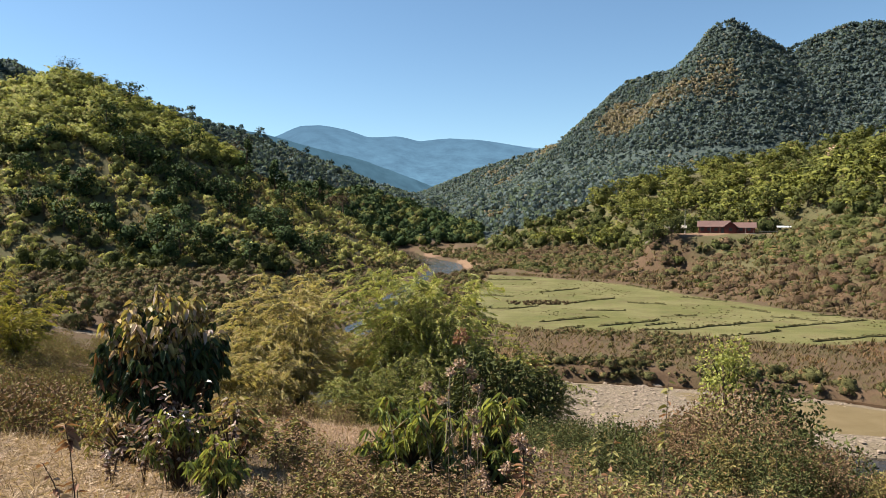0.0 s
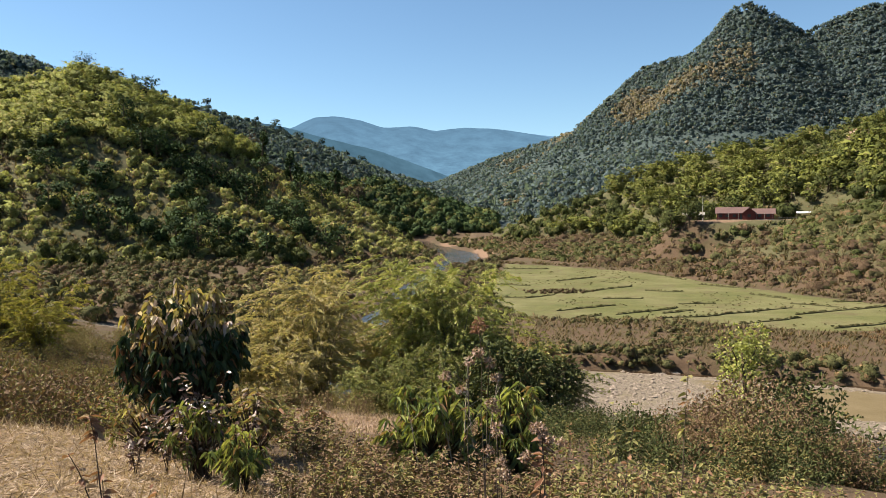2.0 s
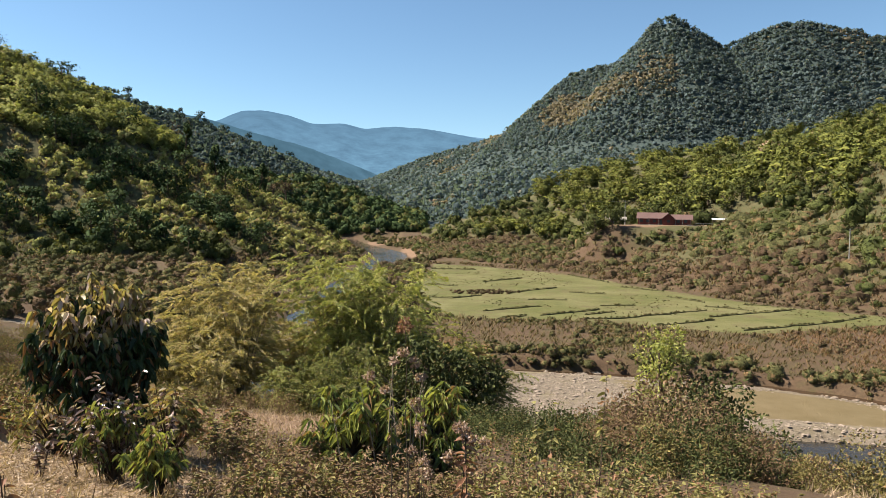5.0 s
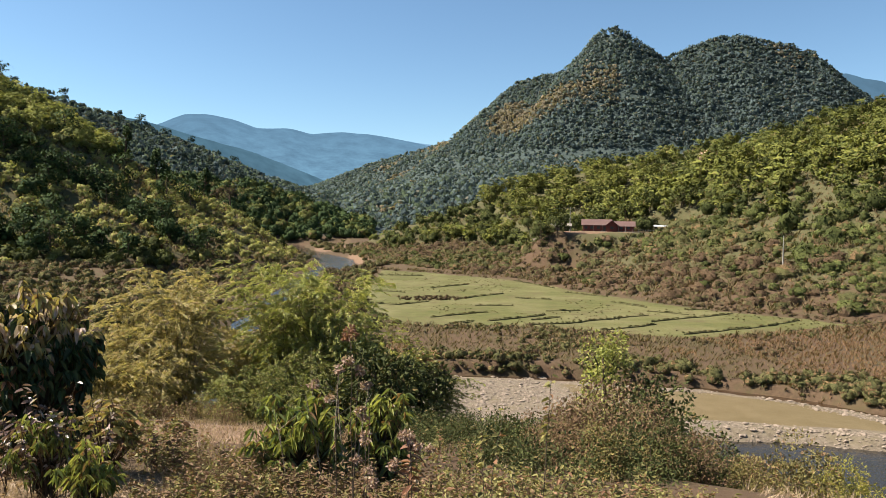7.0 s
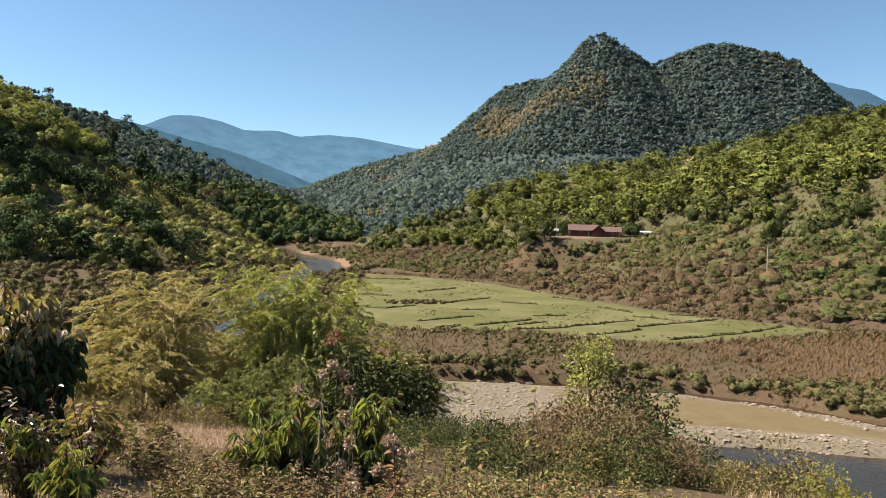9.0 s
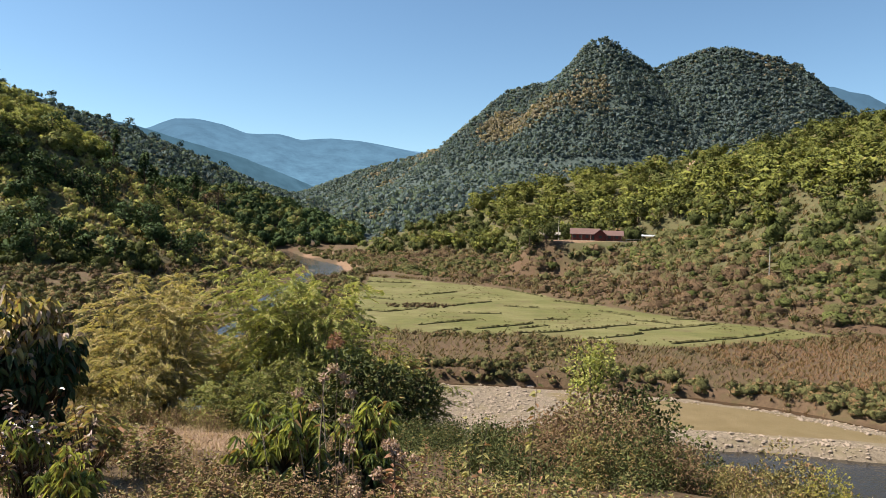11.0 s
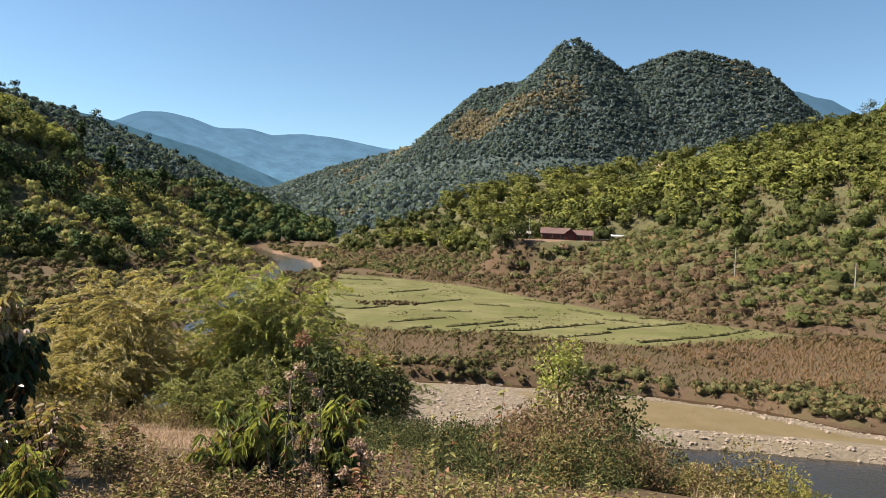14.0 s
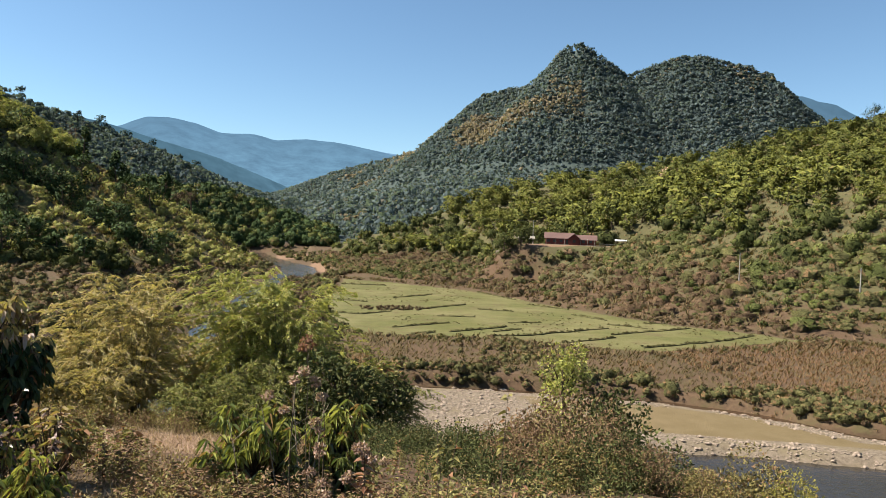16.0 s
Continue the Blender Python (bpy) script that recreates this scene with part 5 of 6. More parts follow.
flat_scrub(1500, (16, 54), (110, 260), lambda x, y, z, h, d, ds: (h["bamboo"] > 2) & (x > 100) & ~in_yard(x, y) & (up_hill(x, y) > 0.14) & (fbm(x, y, 30, 3, 73) > -0.2), (1.2, 2.8), GREEN_SCRUB, "green bushes on the slope beside the house", shrubs, 0.35)
flat_scrub(500, (2, 24), (210, 330), lambda x, y, z, h, d, ds: (h["bamboo"] > 1) & (x < 90) & (up_hill(x, y) > 0.12) & (up_hill(x, y) < 0.4), (1.2, 2.6), OLIVE_LEAF, "olive bushes on the slope towards the river", shrubs, 0.35)

flat_scrub(6000, (0, 56), (60, 170), lambda x, y, z, h, d, ds: clear(x, y, z, h, d, ds) & beyond_stream(x, y) & (fbm(x, y, 13, 3, 76) + 0.3 * smooth(x, 30, 5) > 0.22), (0.25, 1.1), OLIVE_LEAF, "olive weeds in patches on the dry flat")
flat_scrub(900, (6, 54), (120, 300), lambda x, y, z, h, d, ds: (h["bamboo"] > 1.5) & ~in_yard(x, y) & (inside(x, y, FIELD) < -3) & (fbm(x, y, 26, 3, 70) > 0.15), (1.0, 2.6), DARK_LEAF, "dark green bushes amid the scrub below the house", shrubs, 0.3)

flat_scrub(9000, (0, 56), (100, 340), lambda x, y, z, h, d, ds: (inside(x, y, FIELD) < -0.3) & (inside(x, y, FIELD) > -12) & (d > 9) & (h["bamboo"] < 6) & (y > 110), (0.5, 1.2), OLIVE_GRASS,
           "olive grass along the edge of the field", tuft, 0.1, 1.0, "dry_grass")
flat_scrub(2600, (0, 56), (100, 340), lambda x, y, z, h, d, ds: (inside(x, y, FIELD) < -0.6) & (inside(x, y, FIELD) > -9) & (d > 9) & (h["bamboo"] < 4) & (y > 125), (0.5, 1.7), BROWN_LEAF,
           "brown scrub along the foot of the slope", shrubs, 0.15)

# ---- field banks ----
BUNDS = [(16, 262, 32, 258), (28, 211, 42, 225), (10, 173, 15, 170), (15, 170, 23, 176), (30, 181, 46, 195), (20, 147, 33, 155), (20, 131, 27, 138), (30, 139, 45, 150), (47, 156, 55, 157),
         (47, 184, 55, 179), (36, 132, 43, 134), (43, 134, 54, 141), (54, 141, 67, 148), (63, 137, 88, 150), (48, 125, 62, 132), (61, 119, 83, 129), (83, 129, 95, 137), (69, 174, 73, 161),
         (70, 155, 77, 149), (81, 159, 87, 158), (60, 237, 66, 211), (65, 198, 73, 187), (10, 204, 19, 198), (33, 167, 42, 166), (39, 140, 47, 146)]
BUND_SOIL = plain_material("bund_soil", (0.069, 0.066, 0.028), (0.050, 0.044, 0.023), 3.0, 0.95, 0.1, 0.5, 0.1)
tufts = [crown_shape(26, rng, 4, 0.5, 0.8, -0.2) for _ in range(4)]
tx, ty = [], []
for x0, y0, x1, y1 in BUNDS:
    k = max(4, int(math.hypot(x1 - x0, y1 - y0) / 1.2))
    s = np.linspace(0, 1, k)
    px = x0 + (x1 - x0) * s + 0.5 * fbm(s * 30 + x0, s * 9 + y0, 5, 2, 77)
    py = y0 + (y1 - y0) * s + 0.7 * fbm(s * 30 + y0, s * 9 + x0, 5, 2, 78)
    gz = land(px, py)[0]
    path = np.column_stack([px, py, gz + 0.02])
    v, q = tube(path, 0.13 + 0.13 * rng.random(k), 6)
    tagged(new("field_bund", mesh_of("field_bund", v, q, 4, BUND_SOIL, smooth_faces=True)), "low earth bank between the paddy plots", "bund", kind="structure")
    keep = rng.random(k * 3) < 0.72
    u = rng.random(k * 3)[keep]
    tx.append(np.interp(u, s, px))
    ty.append(np.interp(u, s, py))
tx, ty = np.concatenate(tx), np.concatenate(ty)
tz = land(tx, ty)[0]
s = rng.uniform(0.2, 0.5, len(tx))
stuff("bund_grass", *planted(tufts, tx, ty, tz + 0.25, s, rng), OLIVE_LEAF, "dark grass tufts along the field banks", "grass")
x, y, z = scatter(7000, (0, 42), (130, 320), lambda x, y, z, h, d, ds: (inside(x, y, FIELD) > 0.5) & (fbm(x, y, 12, 3, 79) > 0.10), rng, False)
s = rng.uniform(0.12, 0.4, len(x))
stuff("field_weeds", *planted(tufts, x, y, z + 0.1, s, rng), OLIVE_LEAF, "weeds scattered over the paddy stubble", "grass")
x, y, z = scatter(500, (5, 16), (165, 205), lambda x, y, z, h, d, ds: np.hypot((x - 24) / 10, (y - 183) / 5) < 1, rng, False)
s = rng.uniform(0.4, 1.0, len(x))
stuff("scrub", *planted(small, x, y, z + 0.2, s, rng), BROWN_LEAF, "brown weed patch in the field", "scrub")

# ---- stones on the gravel bar and in the stream ----
STONE = plain_material("river_stone", (0.255, 0.205, 0.160), (0.135, 0.105, 0.080), 5.0, 0.85, 0.2, 0.4, 0.03)


def stone_mesh(seed):
    bm = bmesh.new()
    bmesh.ops.create_icosphere(bm, subdivisions=1, radius=1.0)
    for v in bm.verts:
        k = 1 + 0.35 * noise.noise(v.co * 1.3 + Vector((seed * 7.1, 0, 0)))
        v.co = Vector((v.co.x * k, v.co.y * k * 0.8, v.co.z * k * 0.55))
    v = np.array([tuple(p.co) for p in bm.verts])
    f = np.array([[q.index for q in p.verts] for p in bm.faces])
    bm.free()
    return v, f


stones = [stone_mesh(k) for k in range(5)]
x, y, z = scatter(24000, (-2, 50), (55, 105), lambda x, y, z, h, d, ds: (gravel_mask(x, y, d, ds) > 0.5) & (fbm(x, y, 9, 3, 83) + np.where((ds < 5) | (d < 11) | (x < 27), 0.5, 0.0) > 0.1), rng, False)
vs, fs, k = [], [], 0
for i in range(len(x)):
    v, f = stones[i % 5]
    a = rng.uniform(0, 6.28)
    s = rng.uniform(0.07, 0.18) if rng.random() < 0.92 else rng.uniform(0.2, 0.42)
    vs.append(np.column_stack([(v[:, 0] * math.cos(a) - v[:, 1] * math.sin(a)) * s + x[i], (v[:, 0] * math.sin(a) + v[:, 1] * math.cos(a)) * s + y[i], v[:, 2] * s + z[i]]))
    fs.append(f + k)
    k += len(v)
tagged(new("cobbles", mesh_of("cobbles", np.concatenate(vs), np.concatenate(fs), 3, STONE)), "pale rounded cobbles on the gravel bar", "stones", kind="stuff")
for bx, off, bs in ((19.5, -1.8, 0.7), (22.5, -0.8, 0.5), (24, -2.2, 0.6), (25.5, 0.6, 0.9), (17, -1.2, 0.5), (31, -2.0, 0.6), (36, -1.5, 0.7), (42, -2.1, 0.6), (47.5, -2.2, 0.8), (51, -1.2, 0.6),
                    (27.5, 1.8, 0.8), (54, -2.6, 0.6), (44, -1.0, 0.5), (57, -1.6, 0.6), (29, -0.6, 0.55), (21, 1.7, 0.6)):
    by = float(np.interp(bx, [q[0] for q in STREAM], [q[1] for q in STREAM])) + off
    v, f = stones[int(bx) % 5]
    a = bx * 1.7
    me = mesh_of("boulder", np.column_stack([(v[:, 0] * math.cos(a) - v[:, 1] * math.sin(a)) * bs, (v[:, 0] * math.sin(a) + v[:, 1] * math.cos(a)) * bs, v[:, 2] * bs]), f, 3, STONE)
    ob = tagged(new("boulder", me), "pale boulder at the edge of the stream", "boulder", "boulders in the stream")
    ob.location = (bx, by, height(bx, by) + 0.1 * bs)


# ---- the near slope ----
rng = np.random.default_rng(31)
for x, y, tall, spread, n, mat, low, label in (
        (-12.6, 47.5, 10.6, 3.6, 12300, NEAR_BAMBOO, 0.12, "feathery yellow-tan bamboo clump on the slope"),
        (-9.3, 46.8, 12.0, 3.8, 15579, NEAR_BAMBOO, 0.14, "feathery yellow-tan bamboo clump on the slope"),
        (-5.6, 50.0, 10.0, 3.0, 9000, NEAR_BAMBOO, 0.25, "thin tan bamboo clump behind the taller ones"),
        (-3.3, 47.2, 13.4, 4.0, 17220, GREEN_BAMBOO, 0.15, "tall yellow-green bamboo clump on the slope"),
        (-0.3, 46.4, 12.8, 4.0, 17220, GREEN_BAMBOO, 0.10, "tall yellow-green bamboo clump on the slope"),
        (2.5, 48.5, 9.4, 3.6, 10660, GREEN_BAMBOO, 0.10, "yellow-green bamboo clump on the slope"),
        (-10.6, 74.0, 13.5, 4.0, 9000, GREEN_BAMBOO, 0.1, "green bamboo clump near the river"), (-16.5, 66.0, 11.5, 4.0, 9000, GREEN_BAMBOO, 0.1, "green bamboo clump near the river"),
        (-20.5, 58.0, 6.5, 3.0, 6000, NEAR_BAMBOO, 0.1, "thin dry tan bamboo tuft"), (-17.5, 45.0, 5.6, 2.2, 5000, NEAR_BAMBOO, 0.1, "thin dry tan bamboo tuft"), (-13.6, 43.6, 5.4, 2.8, 7000, NEAR_BAMBOO, 0.05, "low tan bamboo clump with arching sprays"),
        (-10.4, 43.0, 4.6, 2.6, 6000, NEAR_BAMBOO, 0.05, "low tan bamboo clump with arching sprays")):
    bamboo_clump(x, y, tall, spread, mat, rng, label, int(n * 1.15), 34, low=low)
for x, y, tall in ((-30.5, 52.0, 7.8), (-35.0, 54.5, 8.2), (-38.5, 53.0, 7.0)):
    bamboo_clump(x, y, tall, 3.6, NEAR_YELLOW, rng, "bright yellow bamboo clump among scrub", 9000, 28)
tree("small_tree", 2.4, 41.0, 4.6, 5.6, NEAR_DARK, rng, "dark feathery-leaved small tree below the bamboo", n=2600, card=0.32, trunk_share=0.1)
FERN_GREEN = leaf_material("feathery_green_leaf", (0.260, 0.265, 0.085), (0.060, 0.075, 0.027), (0.220, 0.180, 0.080), 0.10, 0.28, 0.75, 0.1)
for x, y, tall in ((-5.4, 42.6, 4.6), (-3.6, 41.8, 5.2), (-1.6, 41.6, 5.6), (0.4, 42.2, 5.6), (-2.4, 40.2, 3.6), (3.6, 43.4, 5.4), (6.2, 45.0, 4.6)):
    bamboo_clump(x, y, tall, 2.6, FERN_GREEN, rng, "low feathery green clump at the foot of the bamboo", 5200, 24, (0.24, 0.055), 0.03)
tree("small_tree", 5.0, 44.0, 4.0, 4.6, NEAR_DARK, rng, "dark green small tree beside the gravel bar", n=2000, card=0.32, trunk_share=0.1)
tree("small_tree", 13.6, 34.5, 7.0, 2.6, GREEN_BAMBOO, rng, "slender light-green small tree on the lower slope", n=1900, card=0.20, trunk_share=0.08, slim=2.0)
tree("small_tree", 14.6, 33.5, 5.2, 4.4, NEAR_DARK, rng, "dark green small tree on the lower slope", n=1800, card=0.24, trunk_share=0.1)
big_leaf_bush("broad_leaved_bush", 11.8, 91.2, 3.2, 5.0, (0.9, 0.35), WEED_LEAF, WEED_LEAF, rng, "bright green large-leaved clump on the stream bank", 40, 7, 0.4)

PURPLE = leaf_material("purple_weed_leaf", (0.210, 0.130, 0.105), (0.085, 0.050, 0.042), (0.330, 0.270, 0.220), 0.25, 0.25, 0.4, 0.5)
# Young reddish leaves, brightened as well for the bush's sunlit crest.
YOUNG = leaf_material("young_red_leaf", (0.310, 0.280, 0.090), (0.220, 0.130, 0.066), (0.430, 0.330, 0.280), 0.25, 0.40, 0.4, 0.5)
MANGO = leaf_material("mango_leaf", (0.200, 0.235, 0.066), (0.055, 0.082, 0.026), (0.170, 0.155, 0.050), 0.12, 0.3, 0.28, 0.6)
MANGO_YOUNG = leaf_material("mango_young_leaf", (0.300, 0.300, 0.080), (0.170, 0.200, 0.052), (0.206, 0.125, 0.056), 0.15, 0.4, 0.35, 0.5)
big_leaf_bush("broad_leaved_bush", -5.5, 14.2, 3.6, 2.35, (0.175, 0.55), BIG_LEAF, YOUNG, rng, "dark rounded bush with large drooping leaves and reddish tips", 520, 8, 0.6, low=0.16, lumpy=0.28, crest=0.38, hang=(-1.6, 0.0))
# Added low bush: its dark leaves fill the shaded hollow under the crown.
big_leaf_bush("broad_leaved_bush", -5.15, 13.5, 1.5, 1.7, (0.13, 0.5), BIG_LEAF, PURPLE, rng, "low dark bush with purplish tips under the larger one", 110, 7, 0.6, low=0.02, lumpy=0.4, hang=(-1.2, 0.1))
big_leaf_bush("broad_leaved_bush", -5.95, 13.4, 1.2, 1.3, (0.12, 0.5), WEED_LEAF, YOUNG, rng, "low leafy bush with yellowish tips in the weeds", 70, 7, 0.6, low=0.02, lumpy=0.4, hang=(-1.0, 0.3))
big_leaf_bush("broad_leaved_bush", -0.48, 12.6, 1.74, 1.55, (0.18, 0.26), MANGO, MANGO_YOUNG, rng, "glossy green bush with long drooping leaves", 230, 9, 0.6, low=0.05, lumpy=0.6, crest=0.2, hang=(-1.1, 0.2))
big_leaf_bush("broad_leaved_bush", 0.88, 12.9, 1.86, 1.1, (0.18, 0.26), MANGO, MANGO_YOUNG, rng, "glossy green bush with long drooping leaves", 220, 9, 0.6, low=0.05, lumpy=0.6, crest=0.2, hang=(-1.1, 0.2))
big_leaf_bush("broad_leaved_bush", -3.9, 10.6, 1.35, 0.8, (0.125, 0.30), MANGO, MANGO_YOUNG, rng, "green sapling with drooping leaves in dry grass", 85, 8, 0.7, lumpy=0.6, crest=0.2, hang=(-1.1, 0.2))
big_leaf_bush("broad_leaved_bush", -3.0, 9.6, 0.95, 0.8, (0.125, 0.30), MANGO, MANGO_YOUNG, rng, "green sapling with drooping leaves in dry grass", 75, 8, 0.7, lumpy=0.6, crest=0.2, hang=(-1.1, 0.2))
big_leaf_bush("broad_leaved_bush", -3.6, 12.2, 1.7, 1.1, (0.18, 0.3), WEED_LEAF, YOUNG, rng, "mixed green and reddish bush in dry grass", 50, 8, 0.5)
big_leaf_bush("broad_leaved_bush", -1.7, 9.6, 0.6, 0.7, (0.18, 0.26), MANGO, MANGO, rng, "low green sapling in brown weeds", 24, 8, 0.6)
big_leaf_bush("broad_leaved_bush", -5.9, 23.3, 0.9, 0.8, (0.28, 0.35), WEED_LEAF, WEED_LEAF, rng, "pale-leaved young plant by the bare earth", 14, 6, 0.4)
big_leaf_bush("broad_leaved_bush", -4.8, 23.6, 0.9, 0.8, (0.28, 0.35), WEED_LEAF, WEED_LEAF, rng, "pale-leaved young plant by the bare earth", 14, 6, 0.4)

RUST = leaf_material("rust_leaf", (0.250, 0.130, 0.075), (0.150, 0.070, 0.042), (0.270, 0.185, 0.120), 0.25, 0.3)
for x, y, tall, size, label in ((0.05, 7.0, 1.90, 0.060, "tall thin weed with round pale pink flower heads"), (0.22, 7.0, 1.92, 0.062, "tall thin weed with round pale pink flower heads"),
                                (0.38, 7.0, 1.78, 0.050, "thin weed with dusty pink flower heads"), (0.25, 8.0, 2.44, 0.065, "tall weed with a rusty dry flower head"),
                                (0.31, 6.5, 1.28, 0.055, "weed with a fluffy pale seed head"), (0.29, 6.0, 0.98, 0.050, "weed with a fluffy pale seed head")):
    weed("flower_stalk", x, y, tall, rng, WEED_LEAF, label, 1, (0.07, 0.35), 10, 3, size, 0.007, "weed", 0.02, RUST if "rusty" in label else None)
for x, y, tall in ((0.62, 6.0, 1.20), (0.70, 5.95, 1.30)):
    weed("dry_stalk", x, y, tall, rng, RUST, "withered reddish plant with fluffy pinkish seed heads", 1, (0.11, 0.45), 22, 5, 0.050, 0.010, "dry stalk", 0.05, None, 0.55)
weed("dry_stalk", -2.95, 5.79, 0.80, rng, RUST, "short rust-red withered plant in the straw", 2, (0.11, 0.4), 14, None, 0.05, 0.008, "dry stalk", 0.3, None, 0.3)
weed("dry_stalk", -2.70, 5.85, 0.45, rng, RUST, "short rust-red withered plant in the straw", 2, (0.10, 0.4), 12, None, 0.05, 0.006, "dry stalk", 0.4, None, 0.3)
weed("dry_stalk", -2.95, 5.82, 1.12, rng, RUST, "rust-red withered plant on a thin stem", 1, (0.12, 0.4), 22, None, 0.05, 0.008, "dry stalk", 0.08, None, 0.8)
weed("tall_weed", 2.35, 7.8, 2.1, rng, WEED_LEAF, "tall sparse weed with pale green leaves", 2, (0.09, 0.6), 16, None, 0.05, 0.006, "weed", 0.05, None, 0.75)
weed("tall_weed", 1.75, 8.0, 1.7, rng, WEED_LEAF, "tall sparse weed with pale green leaves", 3, (0.09, 0.6), 14, None, 0.05, 0.006, "weed", 0.12, None, 0.5)
for k in range(12):
    a, r = rng.uniform(0.10, 0.42), rng.uniform(6.5, 9.5)
    weed("tall_weed", r * math.sin(a), r * math.cos(a), rng.uniform(0.7, 1.15), rng, WEED_LEAF, "leafy weed with pale yellow-green leaves", 4, (0.075, 0.55), 14, None, 0.05, 0.005, "weed", 0.3)

for x, y, tall in ((-3.72, 10.5, 1.75), (-3.5, 10.6, 1.5), (-3.95, 10.3, 1.3), (-4.4, 10.6, 1.2), (-3.2, 10.4, 1.2), (-4.7, 10.2, 0.9)):
    weed("tall_weed", x, y, tall, rng, PURPLE, "bushy weed with purplish-brown leaves", 5, (0.11, 0.5), 16, None, 0.05, 0.008, "weed", 0.25)

near_shrubs = [fine_shrub(430, rng, 9, (0.092, 0.052)) for _ in range(6)]
fine_weeds = [weed_shape(rng) for _ in range(8)]


def bare(x, y):
    """Kept open: the eye's stand, the straw, the bare earth."""
    return (straw_mask(x, y) > 0.35) | (earth_mask(x, y) > 0.4) | ((y > 19) & (y < 36) & (x > -0.245 * y) & (x < -0.085 * y))


def near_scrub(n, az, dist, mask, size, mat, label, shapes, name="undergrowth", lift=0.25, singles=0):
    """Bushes or weeds over a part of the near slope; the nearest ones are things of their own."""
    x, y, z = scatter(n, az, dist, lambda x, y, z, h, d, ds: mask(x, y) & (d > 9) & ~bare(x, y) & (y < 90), rng, False)
    s = rng.uniform(size[0], size[1], len(x))
    order = np.argsort(np.hypot(x, y))
    x, y, z, s = x[order], y[order], z[order], s[order]
    if singles:
        plants("bush", [shape_plant("bush", k, mat, rng, BARK, 0.45, 0.8, 3) for k in shapes], x[:singles], y[:singles], z[:singles] - 0.2 * s[:singles], s[:singles], rng,
               label.replace("bushes", "bush"), "bush", label)
        x, y, z, s = x[singles:], y[singles:], z[singles:], s[singles:]
    if not len(x):
        return None
    return stuff(name, *planted(shapes, x, y, z + s * lift, s, rng, 1.0, 0), mat, label, "undergrowth")


near_scrub(420, (-40, -12), (40, 90), lambda x, y: x < -9, (0.6, 1.6), NEAR_OLIVE, "olive bushes on the terrace above the river", near_shrubs)
near_scrub(260, (-40, -12), (40, 90), lambda x, y: x < -9, (0.5, 1.3), NEAR_BROWN, "brown bushes on the terrace above the river", near_shrubs)
near_scrub(380, (-46, -3), (22, 75), lambda x, y: fbm(x, y, 8, 3, 91) > -0.3, (0.4, 1.6), NEAR_OLIVE, "olive leafy bushes on the near slope", near_shrubs, singles=45)
near_scrub(320, (-46, -3), (20, 60), lambda x, y: fbm(x, y, 8, 3, 92) > -0.2, (0.3, 1.2), NEAR_BROWN, "brown dry bushes on the near slope", near_shrubs, singles=45)
near_scrub(170, (-46, -12), (15, 40), lambda x, y: fbm(x, y, 6, 3, 93) > 0.0, (0.4, 1.2), WEED_LEAF, "fresh green bushes on the near slope", near_shrubs, singles=45)
near_scrub(900, (-46, -10), (14, 40), lambda x, y: fbm(x, y, 5, 3, 89) > -0.4, (0.6, 1.3), NEAR_BROWN, "tall brown weeds on the near slope", fine_weeds, "dry_weeds", -0.05)
near_scrub(500, (-46, -10), (12, 34), lambda x, y: fbm(x, y, 5, 3, 90) > -0.2, (0.6, 1.2), WEED_LEAF, "tall green weeds on the near slope", fine_weeds, "dry_weeds", -0.05)
near_scrub(1000, (-16, 4), (8, 26), lambda x, y: (x > -4.6) & ((y < 15) | (x > -0.12 * y + 0.4) | (x < -0.27 * y)), (0.45, 0.95), NEAR_BROWN, "brown dry weeds beside the bare earth", fine_weeds, "dry_weeds", -0.05)
near_scrub(240, (-16, 4), (8, 26), lambda x, y: (x > -4.6) & ((y < 15) | (x > -0.12 * y + 0.4)), (0.4, 0.8), NEAR_OLIVE, "olive weeds beside the bare earth", fine_weeds, "dry_weeds", -0.05)
near_scrub(230, (4, 30), (7.5, 14), lambda x, y: x > 0.9, (0.45, 0.95), WEED_LEAF, "yellow-green weeds on the brow of the slope", fine_weeds, "dry_weeds", -0.05)
near_scrub(330, (-2, 30), (7.0, 13), lambda x, y: x > -1.5, (0.4, 0.8), NEAR_BROWN, "withered weeds on the brow of the slope", fine_weeds, "dry_weeds", -0.05)
near_scrub(130, (3, 26), (16, 46), lambda x, y: fbm(x, y, 7, 3, 95) > -0.1, (0.5, 1.6), NEAR_DARK, "deep green bushes on the lower slope", near_shrubs, singles=45)
near_scrub(300, (3, 25), (18, 44), lambda x, y: fbm(x, y, 7, 3, 96) > 0.0, (0.5, 1.9), NEAR_BROWN, "brown twiggy bushes on the lower slope", near_shrubs, singles=45)
near_scrub(110, (5, 25), (18, 40), lambda x, y: fbm(x, y, 7, 3, 97) > -0.05, (0.6, 1.5), NEAR_DARK, "dark green bushes on the lower slope", near_shrubs, singles=45)
near_scrub(500, (25, 48), (10, 40), lambda x, y: fbm(x, y, 7, 3, 98) > -0.2, (0.3, 0.7), NEAR_OLIVE, "low olive weeds above the dark river", fine_weeds, "dry_weeds", -0.05)
near_scrub(160, (-14, 8), (52, 64), lambda x, y: x < 7, (0.8, 1.8), NEAR_OLIVE, "olive bushes at the foot of the bamboo", near_shrubs)

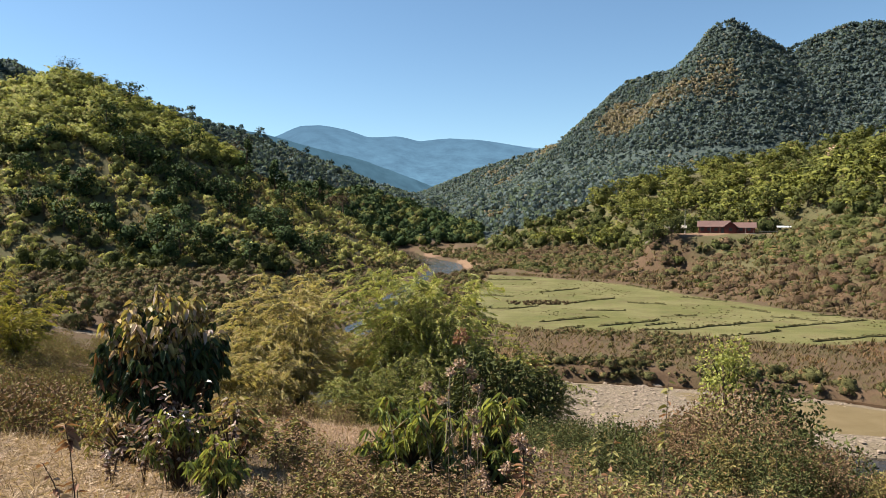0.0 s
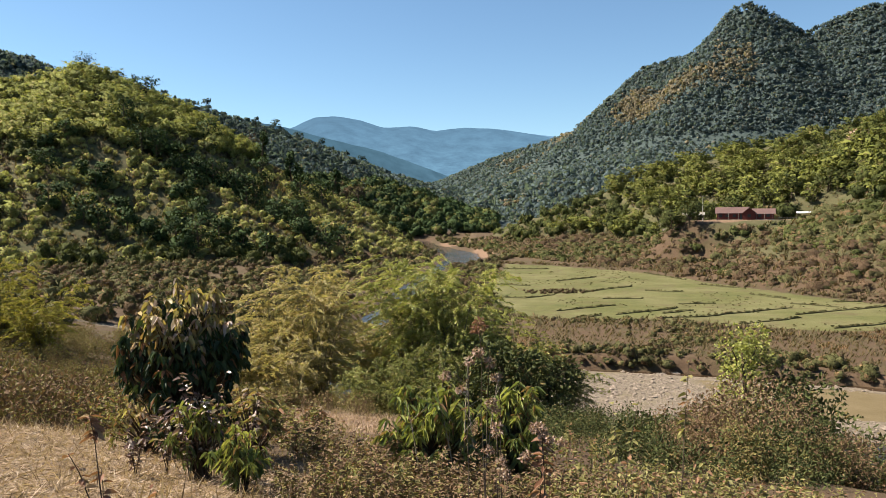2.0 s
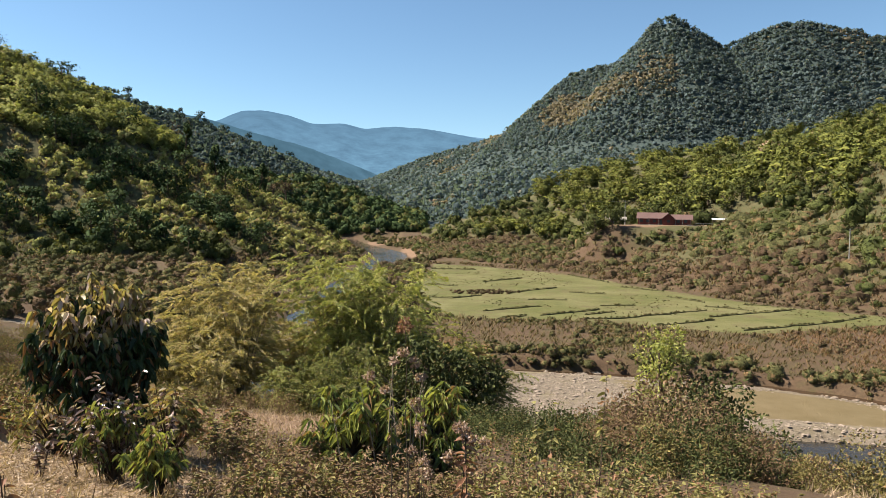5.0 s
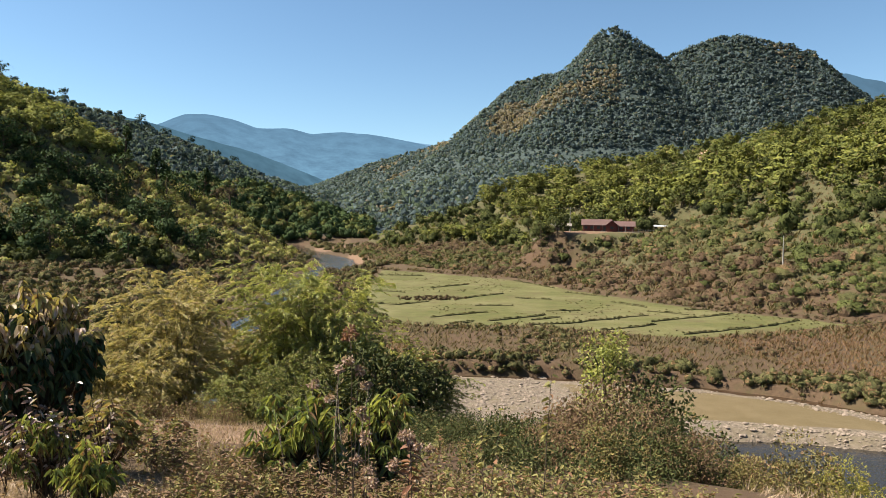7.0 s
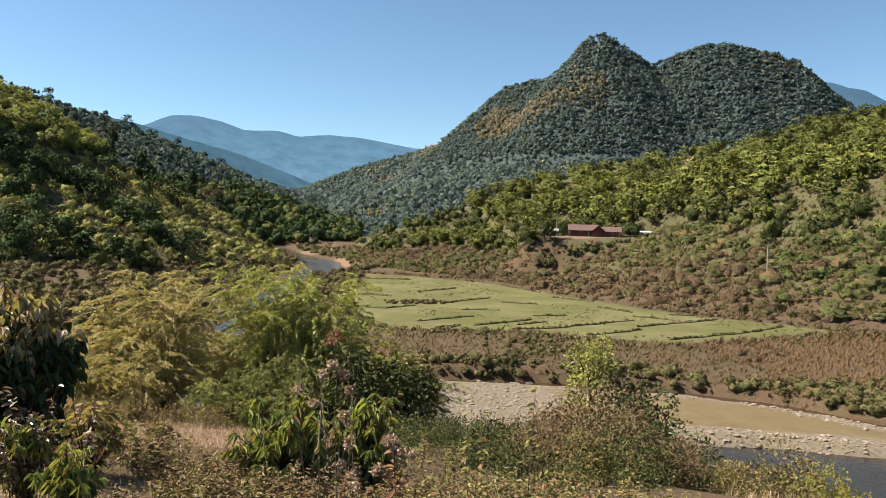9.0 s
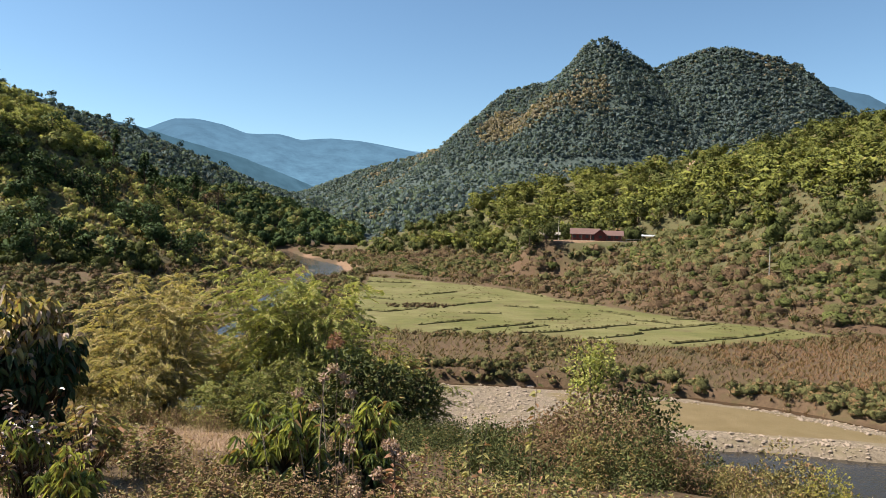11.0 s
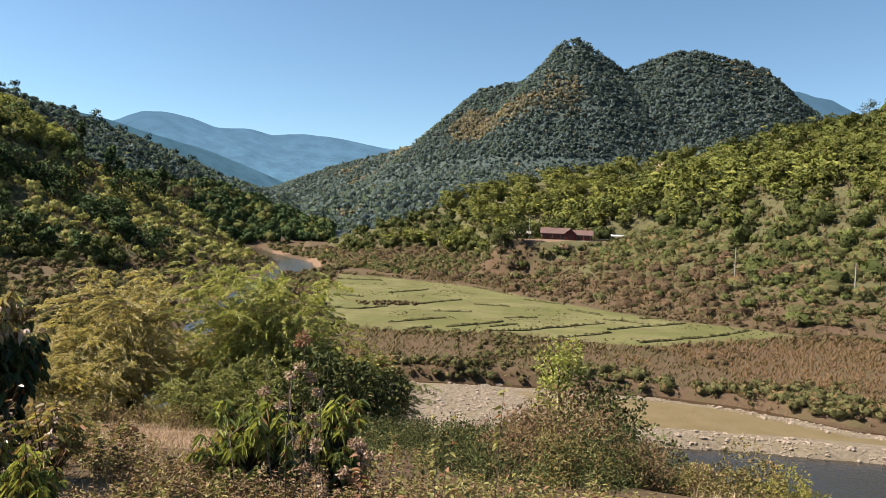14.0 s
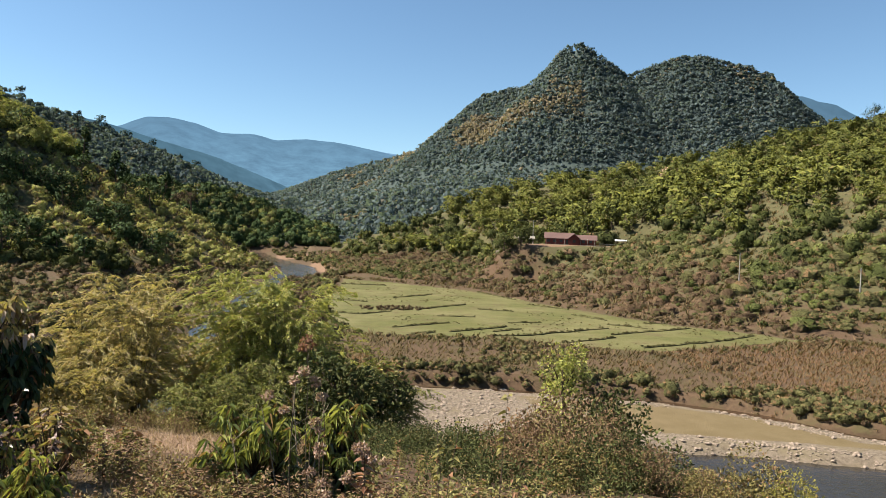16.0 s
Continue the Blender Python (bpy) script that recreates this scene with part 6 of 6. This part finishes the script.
near_scrub(120, (3, 20), (12, 24), lambda x, y: fbm(x, y, 4, 3, 99) > -0.1, (0.7, 1.4), WEED_LEAF, "pale green tall weeds on the lower slope", fine_weeds, "dry_weeds", -0.05)
MOUND = ((NEAR_BROWN, "large brown twiggy bush on the bank of the slope", ((9.5, 24.5, 2.3), (8.6, 23.0, 1.9), (10.6, 25.0, 2.4), (9.8, 22.0, 1.7), (7.9, 24.2, 1.7))),
         (NEAR_DARK, "large dark green bush on the bank of the slope", ((11.4, 24.5, 2.5), (12.0, 23.4, 2.1), (10.2, 20.8, 1.5), (12.6, 22.2, 1.7), (9.0, 21.4, 1.4), (11.2, 26.5, 2.4))),
         (NEAR_BROWN, "large rust-brown bush on the bank of the slope", ((7.6, 22.0, 1.5), (11.0, 20.5, 1.4), (13.2, 21.0, 1.3), (6.6, 20.5, 1.3))),
         (NEAR_OLIVE, "large yellowish olive bush on the bank of the slope", ((11.0, 22.6, 1.4), (7.4, 19.6, 1.3), (8.8, 20.2, 1.2))))
RIVER_SHRUBS = ((NEAR_OLIVE, "olive-yellow loose shrub above the dark river", ((13.4, 18.6, 1.7), (12.6, 19.2, 1.2))), (NEAR_YELLOW, "yellowish loose shrub above the dark river", ((15.0, 19.2, 1.5), (14.2, 18.2, 1.1))))
for mat, label, places in MOUND + RIVER_SHRUBS:
    p = np.array(places)
    plants("bush", [shape_plant("bush", fine_shrub(3000, rng, 11, (0.062, 0.036)), mat, rng, BARK, 0.45, 0.8, 4) for _ in range(2)], p[:, 0], p[:, 1], land(p[:, 0], p[:, 1])[0] - 0.2, p[:, 2], rng, label, "bush", "bushes of the mound")

near_scrub(150, (-46, -24), (13, 30), lambda x, y: fbm(x, y, 6, 3, 87) > -0.2, (0.6, 1.5), NEAR_BROWN, "leafy brown bushes on the upper slope", near_shrubs)
near_scrub(90, (-46, -22), (13, 28), lambda x, y: fbm(x, y, 6, 3, 88) > -0.1, (0.5, 1.3), WEED_LEAF, "leafy yellow-green bushes on the upper slope", near_shrubs)
near_scrub(26, (-16, -4), (9, 17), lambda x, y: (x > -4.6), (0.35, 0.75), WEED_LEAF, "leafy green bushes in the dry grass", near_shrubs)

PALE_STEM = plain_material("pale_dry_stem", (0.330, 0.270, 0.200), (0.220, 0.175, 0.125), 9.0, 0.9, 0.1, 0.2)
for x, y, tall, lean in ((0.02, 12.1, 2.3, 0.10), (0.22, 12.2, 2.0, -0.14), (-0.12, 12.0, 1.8, -0.30), (0.40, 12.4, 2.1, 0.25), (-0.7, 11.9, 1.5, -0.2)):
    root = thing("dry_stalk", x, y, "bare pale stalk rising out of the green bush", "dry stalk")
    s = np.linspace(0, 1, 7)
    part("stem", *tube(np.column_stack([lean * s ** 1.4, 0.05 * np.sin(s * 5), tall * s - 0.05]), np.linspace(0.014, 0.005, 7), 5), PALE_STEM, root, "", None, True)
    for k in range(3):
        u = 0.45 + 0.17 * k
        p = np.array([lean * u ** 1.4, 0.05 * math.sin(u * 5), tall * u - 0.05])
        e = p + np.array([rng.normal() * 0.2, rng.normal() * 0.1, 0.25])
        part("twig", *tube(np.array([p, (p + e) / 2 + 0.01, e]), np.array([0.006, 0.004, 0.002]), 4), PALE_STEM, root, "", None, True)

# ---- straw and dry grass ----
n = 70000
x, y, z = scatter(n, (-50, 2), (5.5, 22), lambda x, y, z, h, d, ds: straw_mask(x, y) > 0.25, rng, False)
n = len(x)
a = rng.uniform(0, 2 * np.pi, n)
tilt = np.where(rng.random(n) < 0.85, rng.uniform(0.0, 0.35, n), rng.uniform(0.5, 1.3, n))
along = np.column_stack([np.cos(a) * np.cos(tilt), np.sin(a) * np.cos(tilt), np.sin(tilt)])
L = rng.uniform(0.12, 0.38, n)
c = np.column_stack([x, y, z + 0.02 + 0.5 * L * np.sin(tilt)])
q = leaves(c, along, L, 0.011, rng, 0.1)
stuff("straw", q.reshape(-1, 3), np.repeat(rng.random(n), 4), STRAW, "pale flattened straw and dry grass", "straw")
n = 34000
x, y, z = scatter(n, (-48, 46), (5.5, 40), lambda x, y, z, h, d, ds: (straw_mask(x, y) < 0.6) & (d > 9) & (fbm(x, y, 4, 3, 37) > np.where(x > 2, 0.15, -0.5)), rng, False)
n = len(x)
a = rng.uniform(0, 2 * np.pi, n)
tilt = rng.uniform(0.2, 1.4, n)
along = np.column_stack([np.cos(a) * np.cos(tilt), np.sin(a) * np.cos(tilt), np.sin(tilt)])
L = rng.uniform(0.15, 0.5, n)
q = leaves(np.column_stack([x, y, z + 0.45 * L * np.sin(tilt)]), along, L, 0.02, rng, 0.1)
stuff("dry_grass", q.reshape(-1, 3), np.repeat(rng.random(n), 4), STRAW, "dry grass blades on the near slope", "grass")
